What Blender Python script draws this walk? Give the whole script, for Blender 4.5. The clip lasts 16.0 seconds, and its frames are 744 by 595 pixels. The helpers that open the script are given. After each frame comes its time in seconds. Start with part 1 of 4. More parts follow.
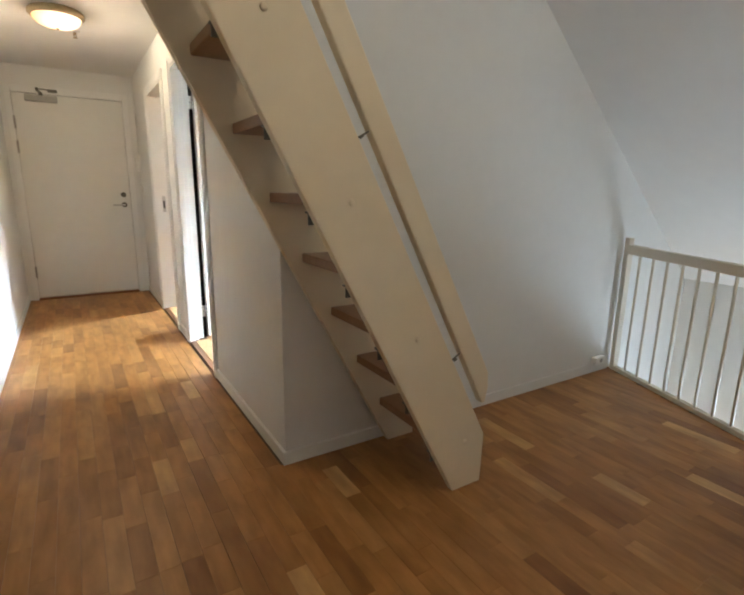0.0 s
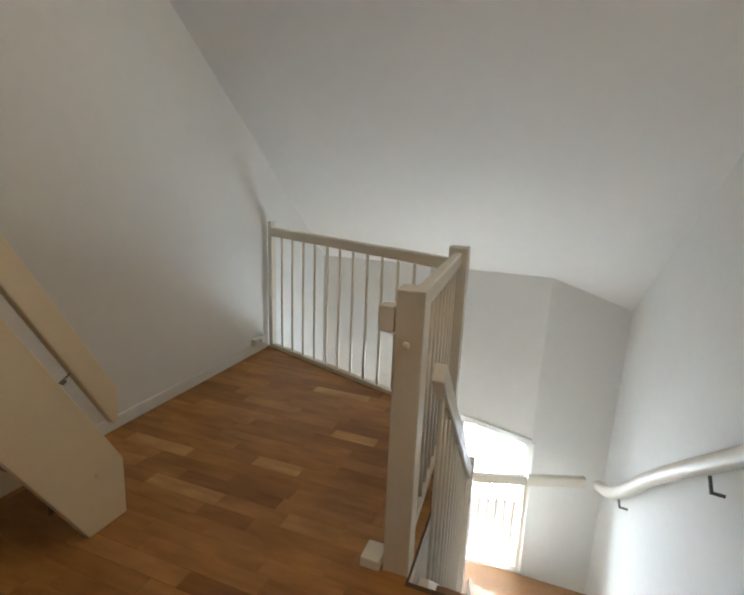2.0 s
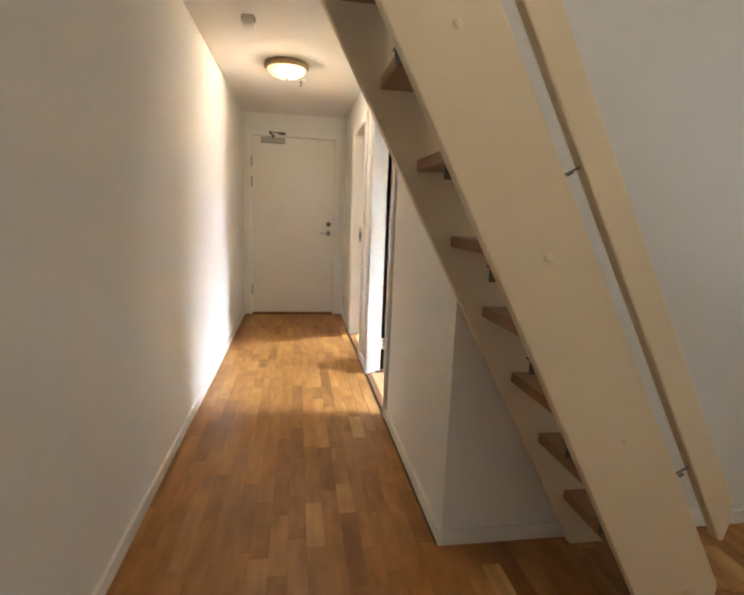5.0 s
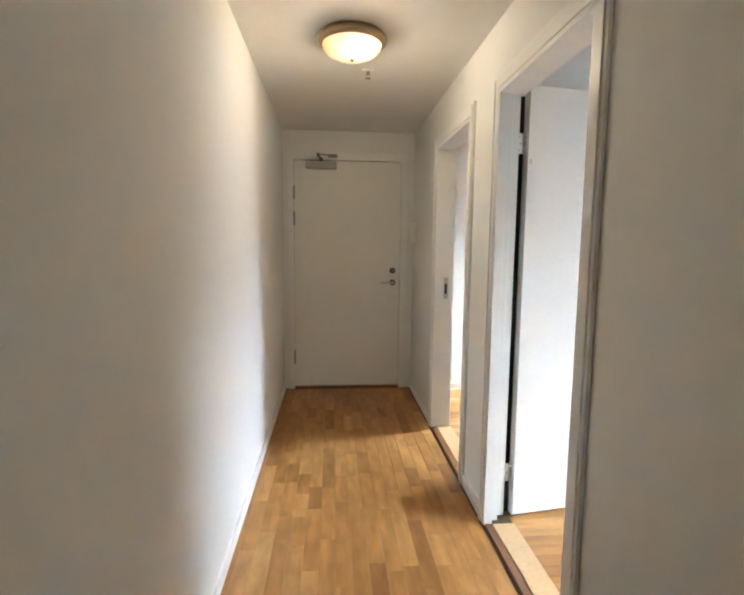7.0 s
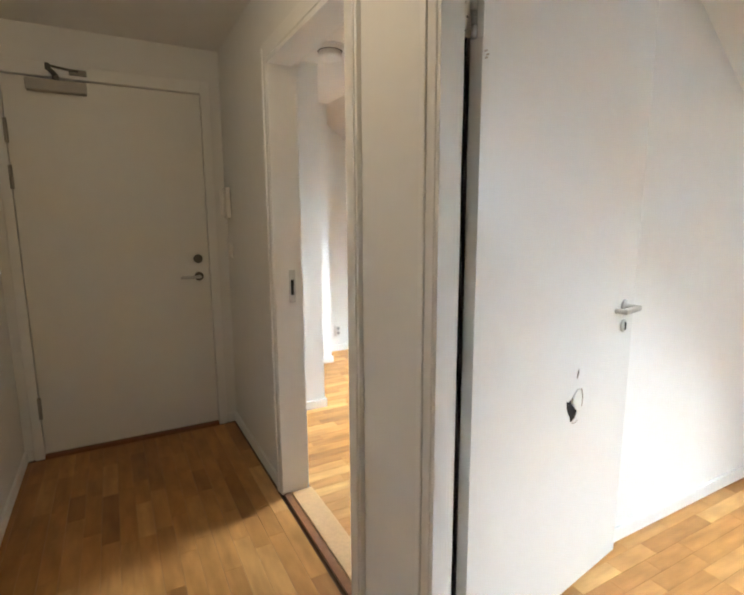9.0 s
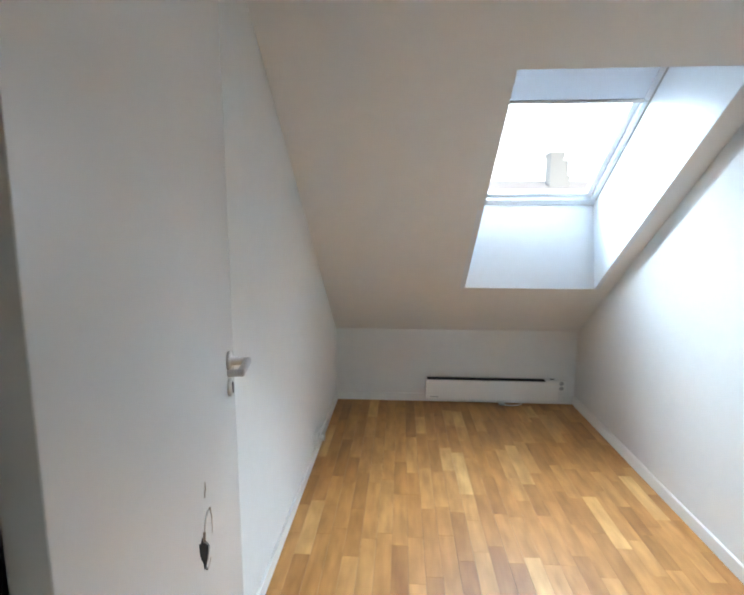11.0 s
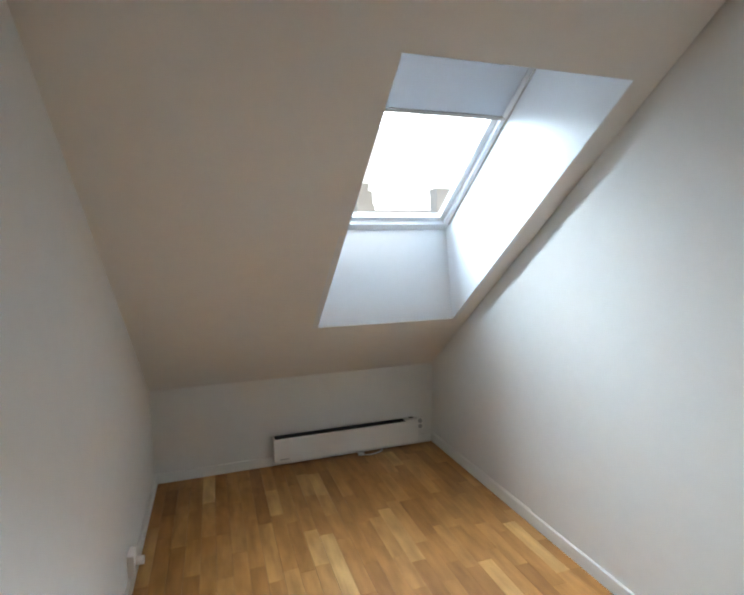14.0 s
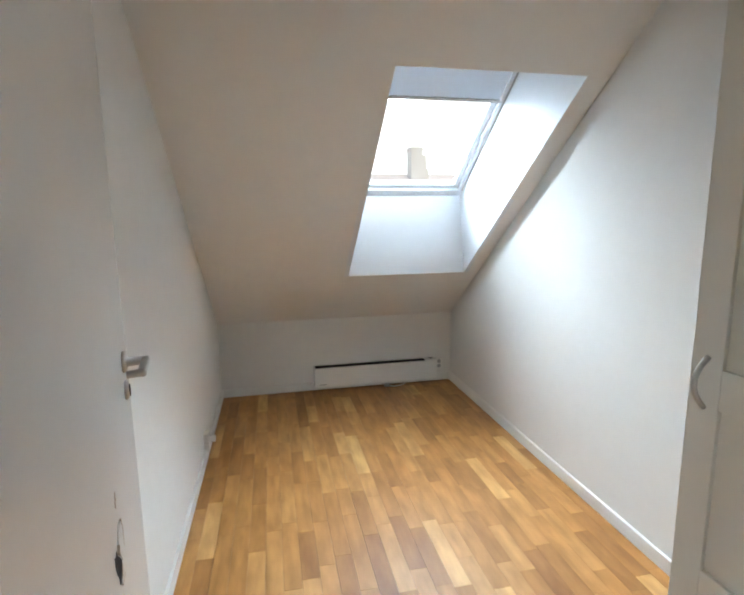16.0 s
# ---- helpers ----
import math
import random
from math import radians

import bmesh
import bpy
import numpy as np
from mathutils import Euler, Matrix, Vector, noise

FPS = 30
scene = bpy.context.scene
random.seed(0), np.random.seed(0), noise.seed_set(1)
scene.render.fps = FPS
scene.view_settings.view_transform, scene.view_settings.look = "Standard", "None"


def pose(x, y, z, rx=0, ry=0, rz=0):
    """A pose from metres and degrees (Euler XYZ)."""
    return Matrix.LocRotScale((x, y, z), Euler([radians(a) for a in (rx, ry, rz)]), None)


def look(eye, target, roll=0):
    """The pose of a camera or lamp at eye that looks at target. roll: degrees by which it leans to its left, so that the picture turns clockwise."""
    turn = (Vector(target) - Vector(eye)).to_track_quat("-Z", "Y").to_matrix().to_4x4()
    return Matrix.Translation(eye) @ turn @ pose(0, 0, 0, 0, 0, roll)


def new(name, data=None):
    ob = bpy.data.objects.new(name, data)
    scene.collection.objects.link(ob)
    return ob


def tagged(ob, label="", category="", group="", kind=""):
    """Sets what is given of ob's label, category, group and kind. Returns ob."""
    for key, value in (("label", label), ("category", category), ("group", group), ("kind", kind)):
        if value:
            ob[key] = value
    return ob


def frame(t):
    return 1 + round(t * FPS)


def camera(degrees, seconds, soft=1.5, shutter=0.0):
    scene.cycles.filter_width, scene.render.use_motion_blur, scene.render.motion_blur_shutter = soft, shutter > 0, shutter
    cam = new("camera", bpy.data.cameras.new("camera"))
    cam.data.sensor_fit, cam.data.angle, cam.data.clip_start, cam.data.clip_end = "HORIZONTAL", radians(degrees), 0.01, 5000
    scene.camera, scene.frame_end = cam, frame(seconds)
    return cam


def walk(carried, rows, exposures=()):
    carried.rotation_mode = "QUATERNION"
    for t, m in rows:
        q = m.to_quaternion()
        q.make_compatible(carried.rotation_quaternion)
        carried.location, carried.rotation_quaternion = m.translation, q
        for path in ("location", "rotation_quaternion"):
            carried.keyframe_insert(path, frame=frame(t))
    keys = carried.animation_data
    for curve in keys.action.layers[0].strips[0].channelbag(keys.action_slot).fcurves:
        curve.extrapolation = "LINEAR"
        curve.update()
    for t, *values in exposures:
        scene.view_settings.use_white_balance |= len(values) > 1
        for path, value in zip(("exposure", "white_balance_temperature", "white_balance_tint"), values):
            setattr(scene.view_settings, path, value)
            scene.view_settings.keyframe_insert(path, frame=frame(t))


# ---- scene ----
cam = camera(75.8, 16.0, soft=2.2)
PATH = [
    (0, (0.509, 0.189, 1.195), (1.54, 1.844, 0.751), 0.8),
    (0.5, (0.549, 0.175, 1.219), (1.867, 1.61, 0.768), 1.0),
    (1, (0.633, 0.167, 1.211), (2.2, 1.325, 0.763), 1.4),
    (1.5, (0.721, 0.153, 1.199), (2.467, 1.011, 0.737), 1.7),
    (2, (0.759, 0.144, 1.194), (2.579, 0.826, 0.721), 2.2),
    (2.5, (0.746, 0.151, 1.2), (2.548, 0.881, 0.731), 2.1),
    (3, (0.726, 0.173, 1.21), (2.417, 1.14, 0.755), 1.9),
    (3.5, (0.67, 0.234, 1.211), (2.163, 1.487, 0.763), 2.4),
    (4, (0.646, 0.267, 1.216), (1.806, 1.837, 0.781), 2.2),
    (4.2, (0.651, 0.286, 1.21), (1.641, 1.973, 0.795), 2.1),
    (4.5, (0.669, 0.33, 1.228), (1.375, 2.157, 0.823), 2.2),
    (5, (0.645, 0.422, 1.239), (0.958, 2.366, 0.893), 2.1),
    (5.2, (0.634, 0.503, 1.243), (0.815, 2.466, 0.908), 1.9),
    (7.3, (0.457, 2.098, 1.327), (0.63, 4.079, 1.113), 0.4),
    (7.5, (0.456, 2.238, 1.325), (0.672, 4.214, 1.105), 0.4),
    (8, (0.495, 2.582, 1.315), (0.843, 4.535, 1.059), 0.3),
    (8.5, (0.522, 2.85, 1.309), (1.093, 4.742, 1.0), 0.2),
    (9, (0.554, 3.099, 1.327), (1.494, 4.835, 1.004), -0.3),
    (9.5, (0.672, 3.265, 1.327), (2.009, 4.722, 1.026), -0.8),
    (10, (0.841, 3.428, 1.364), (2.493, 4.516, 1.073), -0.2),
    (10.2, (0.897, 3.484, 1.376), (2.654, 4.395, 1.09), 0.2),
    (12.3, (1.007, 3.893, 1.339), (2.839, 3.182, 0.968), -1.6),
    (12.5, (1.026, 3.880, 1.341), (2.850, 3.148, 0.970), -1.7),
    (13, (1.174, 3.860, 1.345), (3.007, 3.132, 1.011), -1.8),
    (13.5, (1.401, 3.833, 1.364), (3.265, 3.158, 1.101), -1.6),
    (14, (1.545, 3.821, 1.375), (3.434, 3.192, 1.185), -1.2),
    (14.5, (1.567, 3.811, 1.366), (3.467, 3.208, 1.200), -0.9),
    (15, (1.468, 3.800, 1.356), (3.365, 3.201, 1.154), -0.9),
    (15.5, (1.220, 3.788, 1.335), (3.122, 3.222, 1.081), -0.7),
    (16, (0.942, 3.788, 1.351), (2.873, 3.385, 1.022), -0.7),
]
EXPOSURES = [(0, 1.75, 6500, 10), (1, 1.65, 7300, 12), (2, 1.6, 7000, 11), (3.5, 1.6, 7300, 12), (5, 1.8, 7100, 13), (7.5, 1.12, 6400, 9), (8, 1.0, 6500, 10), (9, 0.72, 7000, 11), (9.5, 0.65, 6600, 9), (10, 0.35, 6000, 8), (12.3, -0.2, 6800, 10), (14.5, -0.62, 6800, 10), (15.5, -0.42, 6800, 10), (16, -0.2, 6800, 10)]
OVERCAST = 3.0
LIGHT = {"bedroom": 920, "stair": 30, "second": 1200, "hall": 6.0, "corridor": 6.6}
walk(cam, [(t, look(eye, target, roll)) for t, eye, target, roll in PATH], EXPOSURES)

# ---- light ----
world = bpy.data.worlds.new("overcast")
scene.world = world
world.use_nodes = True
wn = world.node_tree.nodes
sky = wn.new("ShaderNodeTexSky")
sky.sky_type, sky.sun_disc = "NISHITA", False
sky.sun_elevation, sky.sun_rotation = radians(44), radians(-107)
sky.air_density, sky.dust_density, sky.ozone_density = 1.0, 3.0, 1.0
wn["Background"].inputs[1].default_value = 0.15
world.node_tree.links.new(sky.outputs[0], wn["Background"].inputs[0])
sun = new("sun", bpy.data.lights.new("sun", "SUN"))
sun.data.energy, sun.data.angle, sun.data.color = 2.5, radians(12), (1, 0.96, 0.9)
sun.matrix_world = look((-10, -3, 10), (0, 0, 0))


def area(name, eye, target, sx, sy, watts, colour, spread):
    lamp = new(name, bpy.data.lights.new(name, "AREA"))
    lamp.data.shape, lamp.data.size, lamp.data.size_y = "RECTANGLE", sx, sy
    lamp.data.energy, lamp.data.color = watts, colour
    lamp.data.spread = radians(spread)
    lamp.matrix_world = look(eye, target)
    return lamp


DAY = (0.66, 0.83, 1.0)
area("skylight_daylight", (4.76, 2.66, 2.95), (3.62, 2.94, 1.75), 2.4, 1.6, LIGHT["bedroom"], DAY, 180)
area("stair_window_daylight", (4.62, 0.42, -1.40), (3.3, 0.62, -0.35), 0.6, 1.3, LIGHT["stair"], DAY, 180)
area("second_room_daylight", (4.82, 5.70, 2.88), (3.60, 5.9, 1.74), 2.4, 1.6, LIGHT["second"], DAY, 180)


def point(name, x, y, z, watts, colour, radius):
    lamp = new(name, bpy.data.lights.new(name, "POINT"))
    lamp.data.energy, lamp.data.color, lamp.data.shadow_soft_size = watts, colour, radius
    lamp.location = (x, y, z)
    return lamp


point("loft_lamp_bulb", 1.55, -0.05, 2.905, LIGHT["hall"], (1.0, 0.86, 0.65), 0.10)
point("corridor_lamp_bulb", 0.56, 4.27, 2.245, LIGHT["corridor"], (1.0, 0.84, 0.62), 0.05)

# ---- materials ----


def material(name, base, rough=0.6, metal=0.0, scale=40.0, amount=0.06, bump=0.05, fine=400.0, spec=0.5):
    m = bpy.data.materials.new(name)
    m.use_nodes = True
    n, l = m.node_tree.nodes, m.node_tree.links
    b = n["Principled BSDF"]
    b.inputs["Roughness"].default_value, b.inputs["Metallic"].default_value = rough, metal
    b.inputs["Specular IOR Level"].default_value = spec
    co = n.new("ShaderNodeTexCoord")
    big, small = n.new("ShaderNodeTexNoise"), n.new("ShaderNodeTexNoise")
    big.inputs["Scale"].default_value, big.inputs["Detail"].default_value = scale * 0.06, 4
    small.inputs["Scale"].default_value, small.inputs["Detail"].default_value = scale, 5
    mix = n.new("ShaderNodeMix")
    mix.data_type, mix.blend_type = "FLOAT", "MIX"
    mix.inputs[0].default_value = 0.45
    l.new(co.outputs["Object"], big.inputs["Vector"])
    l.new(co.outputs["Object"], small.inputs["Vector"])
    l.new(big.outputs[0], mix.inputs[2])
    l.new(small.outputs[0], mix.inputs[3])
    ramp = n.new("ShaderNodeValToRGB")
    ramp.color_ramp.elements[0].position, ramp.color_ramp.elements[1].position = 0.3, 0.7
    ramp.color_ramp.elements[0].color = (*[c * (1 - amount) for c in base], 1)
    ramp.color_ramp.elements[1].color = (*[min(1, c * (1 + amount)) for c in base], 1)
    l.new(mix.outputs[0], ramp.inputs[0])
    l.new(ramp.outputs[0], b.inputs["Base Color"])
    if bump:
        grain = n.new("ShaderNodeTexNoise")
        grain.inputs["Scale"].default_value, grain.inputs["Detail"].default_value = fine, 3
        l.new(co.outputs["Object"], grain.inputs["Vector"])
        bp = n.new("ShaderNodeBump")
        bp.inputs["Strength"].default_value, bp.inputs["Distance"].default_value = bump, 0.002
        l.new(grain.outputs[0], bp.inputs["Height"])
        l.new(bp.outputs[0], b.inputs["Normal"])
    return m


def parquet(name, island, dark, mid, light, along):
    """Lacquered oak: tone by piece, grain stretched along one axis."""
    m = bpy.data.materials.new(name)
    m.use_nodes = True
    n, l = m.node_tree.nodes, m.node_tree.links
    b = n["Principled BSDF"]
    b.inputs["Roughness"].default_value = 0.42
    b.inputs["Specular IOR Level"].default_value = 0.32
    if island:
        rnd = n.new("ShaderNodeNewGeometry").outputs["Random Per Island"]
    else:
        rnd = n.new("ShaderNodeObjectInfo").outputs["Random"]
    ramp = n.new("ShaderNodeValToRGB")
    e = ramp.color_ramp.elements
    e[0].position, e[0].color = 0.0, (*dark, 1)
    e[1].position, e[1].color = 1.0, (*light, 1)
    e.new(0.15).color = (*[0.55 * a + 0.45 * c for a, c in zip(mid, dark)], 1)
    e.new(0.34).color = (*[0.85 * a + 0.15 * c for a, c in zip(mid, dark)], 1)
    e.new(0.70).color = (*[0.92 * a + 0.08 * c for a, c in zip(mid, light)], 1)
    e.new(0.93).color = (*[0.65 * a + 0.35 * c for a, c in zip(mid, light)], 1)
    l.new(rnd, ramp.inputs[0])
    geo = n.new("ShaderNodeNewGeometry")
    mp = n.new("ShaderNodeMapping")
    mp.inputs["Scale"].default_value = (3, 30, 30) if along == "x" else (30, 3, 30)
    shift = n.new("ShaderNodeVectorMath")
    shift.operation = "ADD"
    l.new(geo.outputs["Position"], shift.inputs[0])
    wide = n.new("ShaderNodeMath")
    wide.operation = "MULTIPLY"
    wide.inputs[1].default_value = 37.0
    l.new(rnd, wide.inputs[0])
    comb = n.new("ShaderNodeCombineXYZ")
    l.new(wide.outputs[0], comb.inputs[0])
    l.new(wide.outputs[0], comb.inputs[1])
    l.new(comb.outputs[0], shift.inputs[1])
    l.new(shift.outputs[0], mp.inputs["Vector"])
    grain = n.new("ShaderNodeTexNoise")
    grain.inputs["Scale"].default_value, grain.inputs["Detail"].default_value, grain.inputs["Distortion"].default_value = 1.0, 6, 0.12
    l.new(mp.outputs[0], grain.inputs["Vector"])
    gr = n.new("ShaderNodeValToRGB")
    gr.color_ramp.elements[0].position, gr.color_ramp.elements[0].color = 0.35, (0.92, 0.905, 0.88, 1)
    gr.color_ramp.elements[1].position, gr.color_ramp.elements[1].color = 0.62, (1.06, 1.06, 1.06, 1)
    l.new(grain.outputs[0], gr.inputs[0])
    mul = n.new("ShaderNodeMix")
    mul.data_type, mul.blend_type = "RGBA", "MULTIPLY"
    mul.inputs[0].default_value = 1.0
    l.new(ramp.outputs[0], mul.inputs[6])
    l.new(gr.outputs[0], mul.inputs[7])
    cloud = n.new("ShaderNodeTexNoise")
    cloud.inputs["Scale"].default_value, cloud.inputs["Detail"].default_value = 1.0, 3
    cmap = n.new("ShaderNodeMapping")
    cmap.inputs["Scale"].default_value = (5, 16, 8) if along == "x" else (16, 5, 8)
    l.new(shift.outputs[0], cmap.inputs["Vector"])
    l.new(cmap.outputs[0], cloud.inputs["Vector"])
    cr = n.new("ShaderNodeValToRGB")
    cr.color_ramp.elements[0].position, cr.color_ramp.elements[0].color = 0.33, (0.76, 0.72, 0.66, 1)
    cr.color_ramp.elements[1].position, cr.color_ramp.elements[1].color = 0.66, (1.08, 1.08, 1.08, 1)
    l.new(cloud.outputs[0], cr.inputs[0])
    mul2 = n.new("ShaderNodeMix")
    mul2.data_type, mul2.blend_type = "RGBA", "MULTIPLY"
    mul2.inputs[0].default_value = 1.0
    l.new(mul.outputs[2], mul2.inputs[6])
    l.new(cr.outputs[0], mul2.inputs[7])
    l.new(mul2.outputs[2], b.inputs["Base Color"])
    bp = n.new("ShaderNodeBump")
    bp.inputs["Strength"].default_value, bp.inputs["Distance"].default_value = 0.05, 0.001
    l.new(grain.outputs[0], bp.inputs["Height"])
    l.new(bp.outputs[0], b.inputs["Normal"])
    return m


def glowing(name, colour, strength):
    m = bpy.data.materials.new(name)
    m.use_nodes = True
    b = m.node_tree.nodes["Principled BSDF"]
    b.inputs["Base Color"].default_value = (*colour, 1)
    b.inputs["Emission Color"].default_value = (*colour, 1)
    b.inputs["Emission Strength"].default_value = strength
    return m


def lamp_glass(name, rim, hot, bulb):
    """Frosted glass lit from inside, hottest in front of the bulb."""
    m = glowing(name, rim, 0.4)
    n, l = m.node_tree.nodes, m.node_tree.links
    b = n["Principled BSDF"]
    far = n.new("ShaderNodeVectorMath")
    far.operation = "DISTANCE"
    far.inputs[1].default_value = bulb
    l.new(n.new("ShaderNodeNewGeometry").outputs["Position"], far.inputs[0])
    r = n.new("ShaderNodeMapRange")
    r.inputs["From Min"].default_value, r.inputs["From Max"].default_value = 0.05, 0.20
    r.inputs["To Min"].default_value, r.inputs["To Max"].default_value = 0.8, 0.22
    l.new(far.outputs["Value"], r.inputs["Value"])
    l.new(r.outputs[0], b.inputs["Emission Strength"])
    ramp = n.new("ShaderNodeValToRGB")
    ramp.color_ramp.elements[0].color, ramp.color_ramp.elements[1].color = (*rim, 1), (*hot, 1)
    ramp.color_ramp.elements[0].position, ramp.color_ramp.elements[1].position = 0.25, 0.75
    l.new(r.outputs[0], ramp.inputs[0])
    l.new(ramp.outputs[0], b.inputs["Emission Color"])
    return m


def glass(name):
    m = bpy.data.materials.new(name)
    m.use_nodes = True
    b = m.node_tree.nodes["Principled BSDF"]
    b.inputs["Transmission Weight"].default_value, b.inputs["Roughness"].default_value = 1.0, 0.0
    b.inputs["IOR"].default_value = 1.45
    return m


WALL = material("wall_paint", (0.76, 0.755, 0.73), 0.85, scale=14, amount=0.025, bump=0.10, fine=260)
CEIL = material("ceiling_paint", (0.80, 0.78, 0.75), 0.9, scale=12, amount=0.025, bump=0.08, fine=200)
TRIM = material("white_trim_paint", (0.78, 0.775, 0.75), 0.4, scale=20, amount=0.03, bump=0.03, fine=120)
DOORW = material("door_white_paint", (0.76, 0.75, 0.72), 0.25, scale=9, amount=0.02, bump=0.02, fine=150)
ENTRY = material("entrance_door_paint", (0.74, 0.725, 0.68), 0.42, scale=10, amount=0.03, bump=0.03, fine=150)
CREAM = material("cream_stair_paint", (0.76, 0.645, 0.47), 0.45, scale=16, amount=0.035, bump=0.04, fine=90)
BALUST = material("balustrade_paint", (0.74, 0.68, 0.58), 0.45, scale=16, amount=0.03, bump=0.03, fine=90)
TREAD = material("stained_tread_wood", (0.30, 0.15, 0.065), 0.38, scale=60, amount=0.22, bump=0.05, fine=60)
OAK = material("oak_threshold", (0.58, 0.36, 0.18), 0.4, scale=60, amount=0.15, bump=0.04, fine=60)
JAROAK = material("dark_oak_sill", (0.22, 0.09, 0.035), 0.4, scale=60, amount=0.2, bump=0.04, fine=60)
PALE = material("pale_bounce_floor", (0.55, 0.45, 0.33), 0.4, scale=30, amount=0.1)
UNDER = material("floor_joint_dark", (0.10, 0.055, 0.025), 0.7, scale=30, amount=0.1)
STEEL = material("brushed_steel", (0.52, 0.51, 0.49), 0.32, 1.0, scale=80, amount=0.06, bump=0.02)
DARKM = material("dark_metal", (0.16, 0.15, 0.13), 0.4, 0.9, scale=50, amount=0.1)
GREYM = material("grey_metal_paint", (0.36, 0.34, 0.31), 0.5, 0.2, scale=40, amount=0.06)
PLAST = material("white_plastic", (0.80, 0.79, 0.76), 0.4, scale=20, amount=0.02, bump=0.02)
GREYP = material("grey_plastic", (0.42, 0.42, 0.41), 0.5, scale=20, amount=0.03)
# near black: colour for the shade inside gaps, holes and slots
BLACK = material("gap_shade_black", (0.012, 0.011, 0.010), 0.9, scale=20, amount=0.1, bump=0)
CHIP = material("splintered_fibreboard", (0.42, 0.36, 0.29), 0.9, scale=90, amount=0.2, bump=0.3, fine=500)
HEAT = material("heater_enamel", (0.84, 0.83, 0.80), 0.35, scale=15, amount=0.02, bump=0.02)
WARD = material("wardrobe_foil", (0.70, 0.68, 0.62), 0.45, scale=12, amount=0.02, bump=0.03, fine=140)
BRASS = material("lamp_ring_metal", (0.40, 0.31, 0.19), 0.35, 0.9, scale=40, amount=0.08)
SHADE = lamp_glass("lit_lamp_glass", (1.0, 0.60, 0.24), (1.0, 0.90, 0.66), (0.60, 4.20, 2.21))
PANE = glass("window_pane_glass")
BLIND = material("grey_blind_fabric", (0.56, 0.60, 0.66), 0.8, scale=30, amount=0.03, bump=0.1, fine=600)
WINDOW = material("window_frame_paint", (0.74, 0.77, 0.80), 0.4, scale=18, amount=0.02)
ROOFT = material("far_roof_sheet", (0.70, 0.68, 0.66), 0.8, scale=1.5, amount=0.10)
FACADE = material("far_facade_render", (0.80, 0.78, 0.75), 0.9, scale=1.0, amount=0.05)
CHIMN = material("far_chimney_render", (0.80, 0.84, 0.83), 0.9, scale=3, amount=0.08)
GROUND = material("pale_street_paving", (0.36, 0.36, 0.35), 0.9, scale=2, amount=0.2)
BLUE = material("blue_hoarding", (0.08, 0.25, 0.55), 0.6, scale=4, amount=0.1)
OAK_O = {a: parquet("oak_stave_" + a, False, (0.28, 0.120, 0.035), (0.42, 0.196, 0.057), (0.63, 0.37, 0.15), a) for a in "xy"}
OAK_I = {a: parquet("oak_field_" + a, True, (0.28, 0.120, 0.035), (0.42, 0.196, 0.057), (0.63, 0.37, 0.15), a) for a in "xy"}

# ---- building helpers ----


def box(bm, x0, y0, z0, x1, y1, z1, bevel=0.0, m=None):
    vs = [bm.verts.new((x, y, z)) for x in (x0, x1) for y in (y0, y1) for z in (z0, z1)]
    fs = [bm.faces.new([vs[i] for i in f]) for f in ((0, 1, 3, 2), (4, 6, 7, 5), (0, 4, 5, 1), (2, 3, 7, 6), (0, 2, 6, 4), (1, 5, 7, 3))]
    if bevel:
        es = list({e for f in fs for e in f.edges})
        r = bmesh.ops.bevel(bm, geom=es, offset=bevel, segments=2, profile=0.5, affect="EDGES", clamp_overlap=True)
        vs = list({v for f in r["faces"] for v in f.verts} | {v for v in vs if v.is_valid})
    if m is not None:
        bmesh.ops.transform(bm, matrix=m, verts=[v for v in vs if v.is_valid])
    return vs


def prism(bm, pts, axis, a, b, bevel=0.0):
    """A polygon in the plane across axis, pushed from a to b."""
    def at(p, v):
        return {"x": (v, p[0], p[1]), "y": (p[0], v, p[1]), "z": (p[0], p[1], v)}[axis]
    lo, hi = [bm.verts.new(at(p, a)) for p in pts], [bm.verts.new(at(p, b)) for p in pts]
    k = len(pts)
    fs = [bm.faces.new(lo[::-1]), bm.faces.new(hi)]
    fs += [bm.faces.new((lo[i], lo[(i + 1) % k], hi[(i + 1) % k], hi[i])) for i in range(k)]
    bmesh.ops.recalc_face_normals(bm, faces=fs)
    if bevel:
        bmesh.ops.bevel(bm, geom=list({e for f in fs for e in f.edges}), offset=bevel, segments=2, profile=0.5, affect="EDGES", clamp_overlap=True)


def tube(bm, p, q, r, n=16, r2=None):
    p, q = Vector(p), Vector(q)
    m = Matrix.Translation((p + q) / 2) @ (q - p).to_track_quat("Z", "Y").to_matrix().to_4x4()
    bmesh.ops.create_cone(bm, cap_ends=True, segments=n, radius1=r, radius2=r if r2 is None else r2, depth=(q - p).length, matrix=m)


def bar(bm, p, q, w, h, bevel=0.0, up=(0, 0, 1)):
    """A bar of section w (sideways) by h (upwards) between two points."""
    p, q = Vector(p), Vector(q)
    d = (q - p).normalized()
    s = d.cross(Vector(up)).normalized()
    u = s.cross(d)
    m = Matrix((d, s, u)).transposed().to_4x4()
    m.translation = p
    box(bm, 0, -w / 2, -h / 2, (q - p).length, w / 2, h / 2, bevel, m)


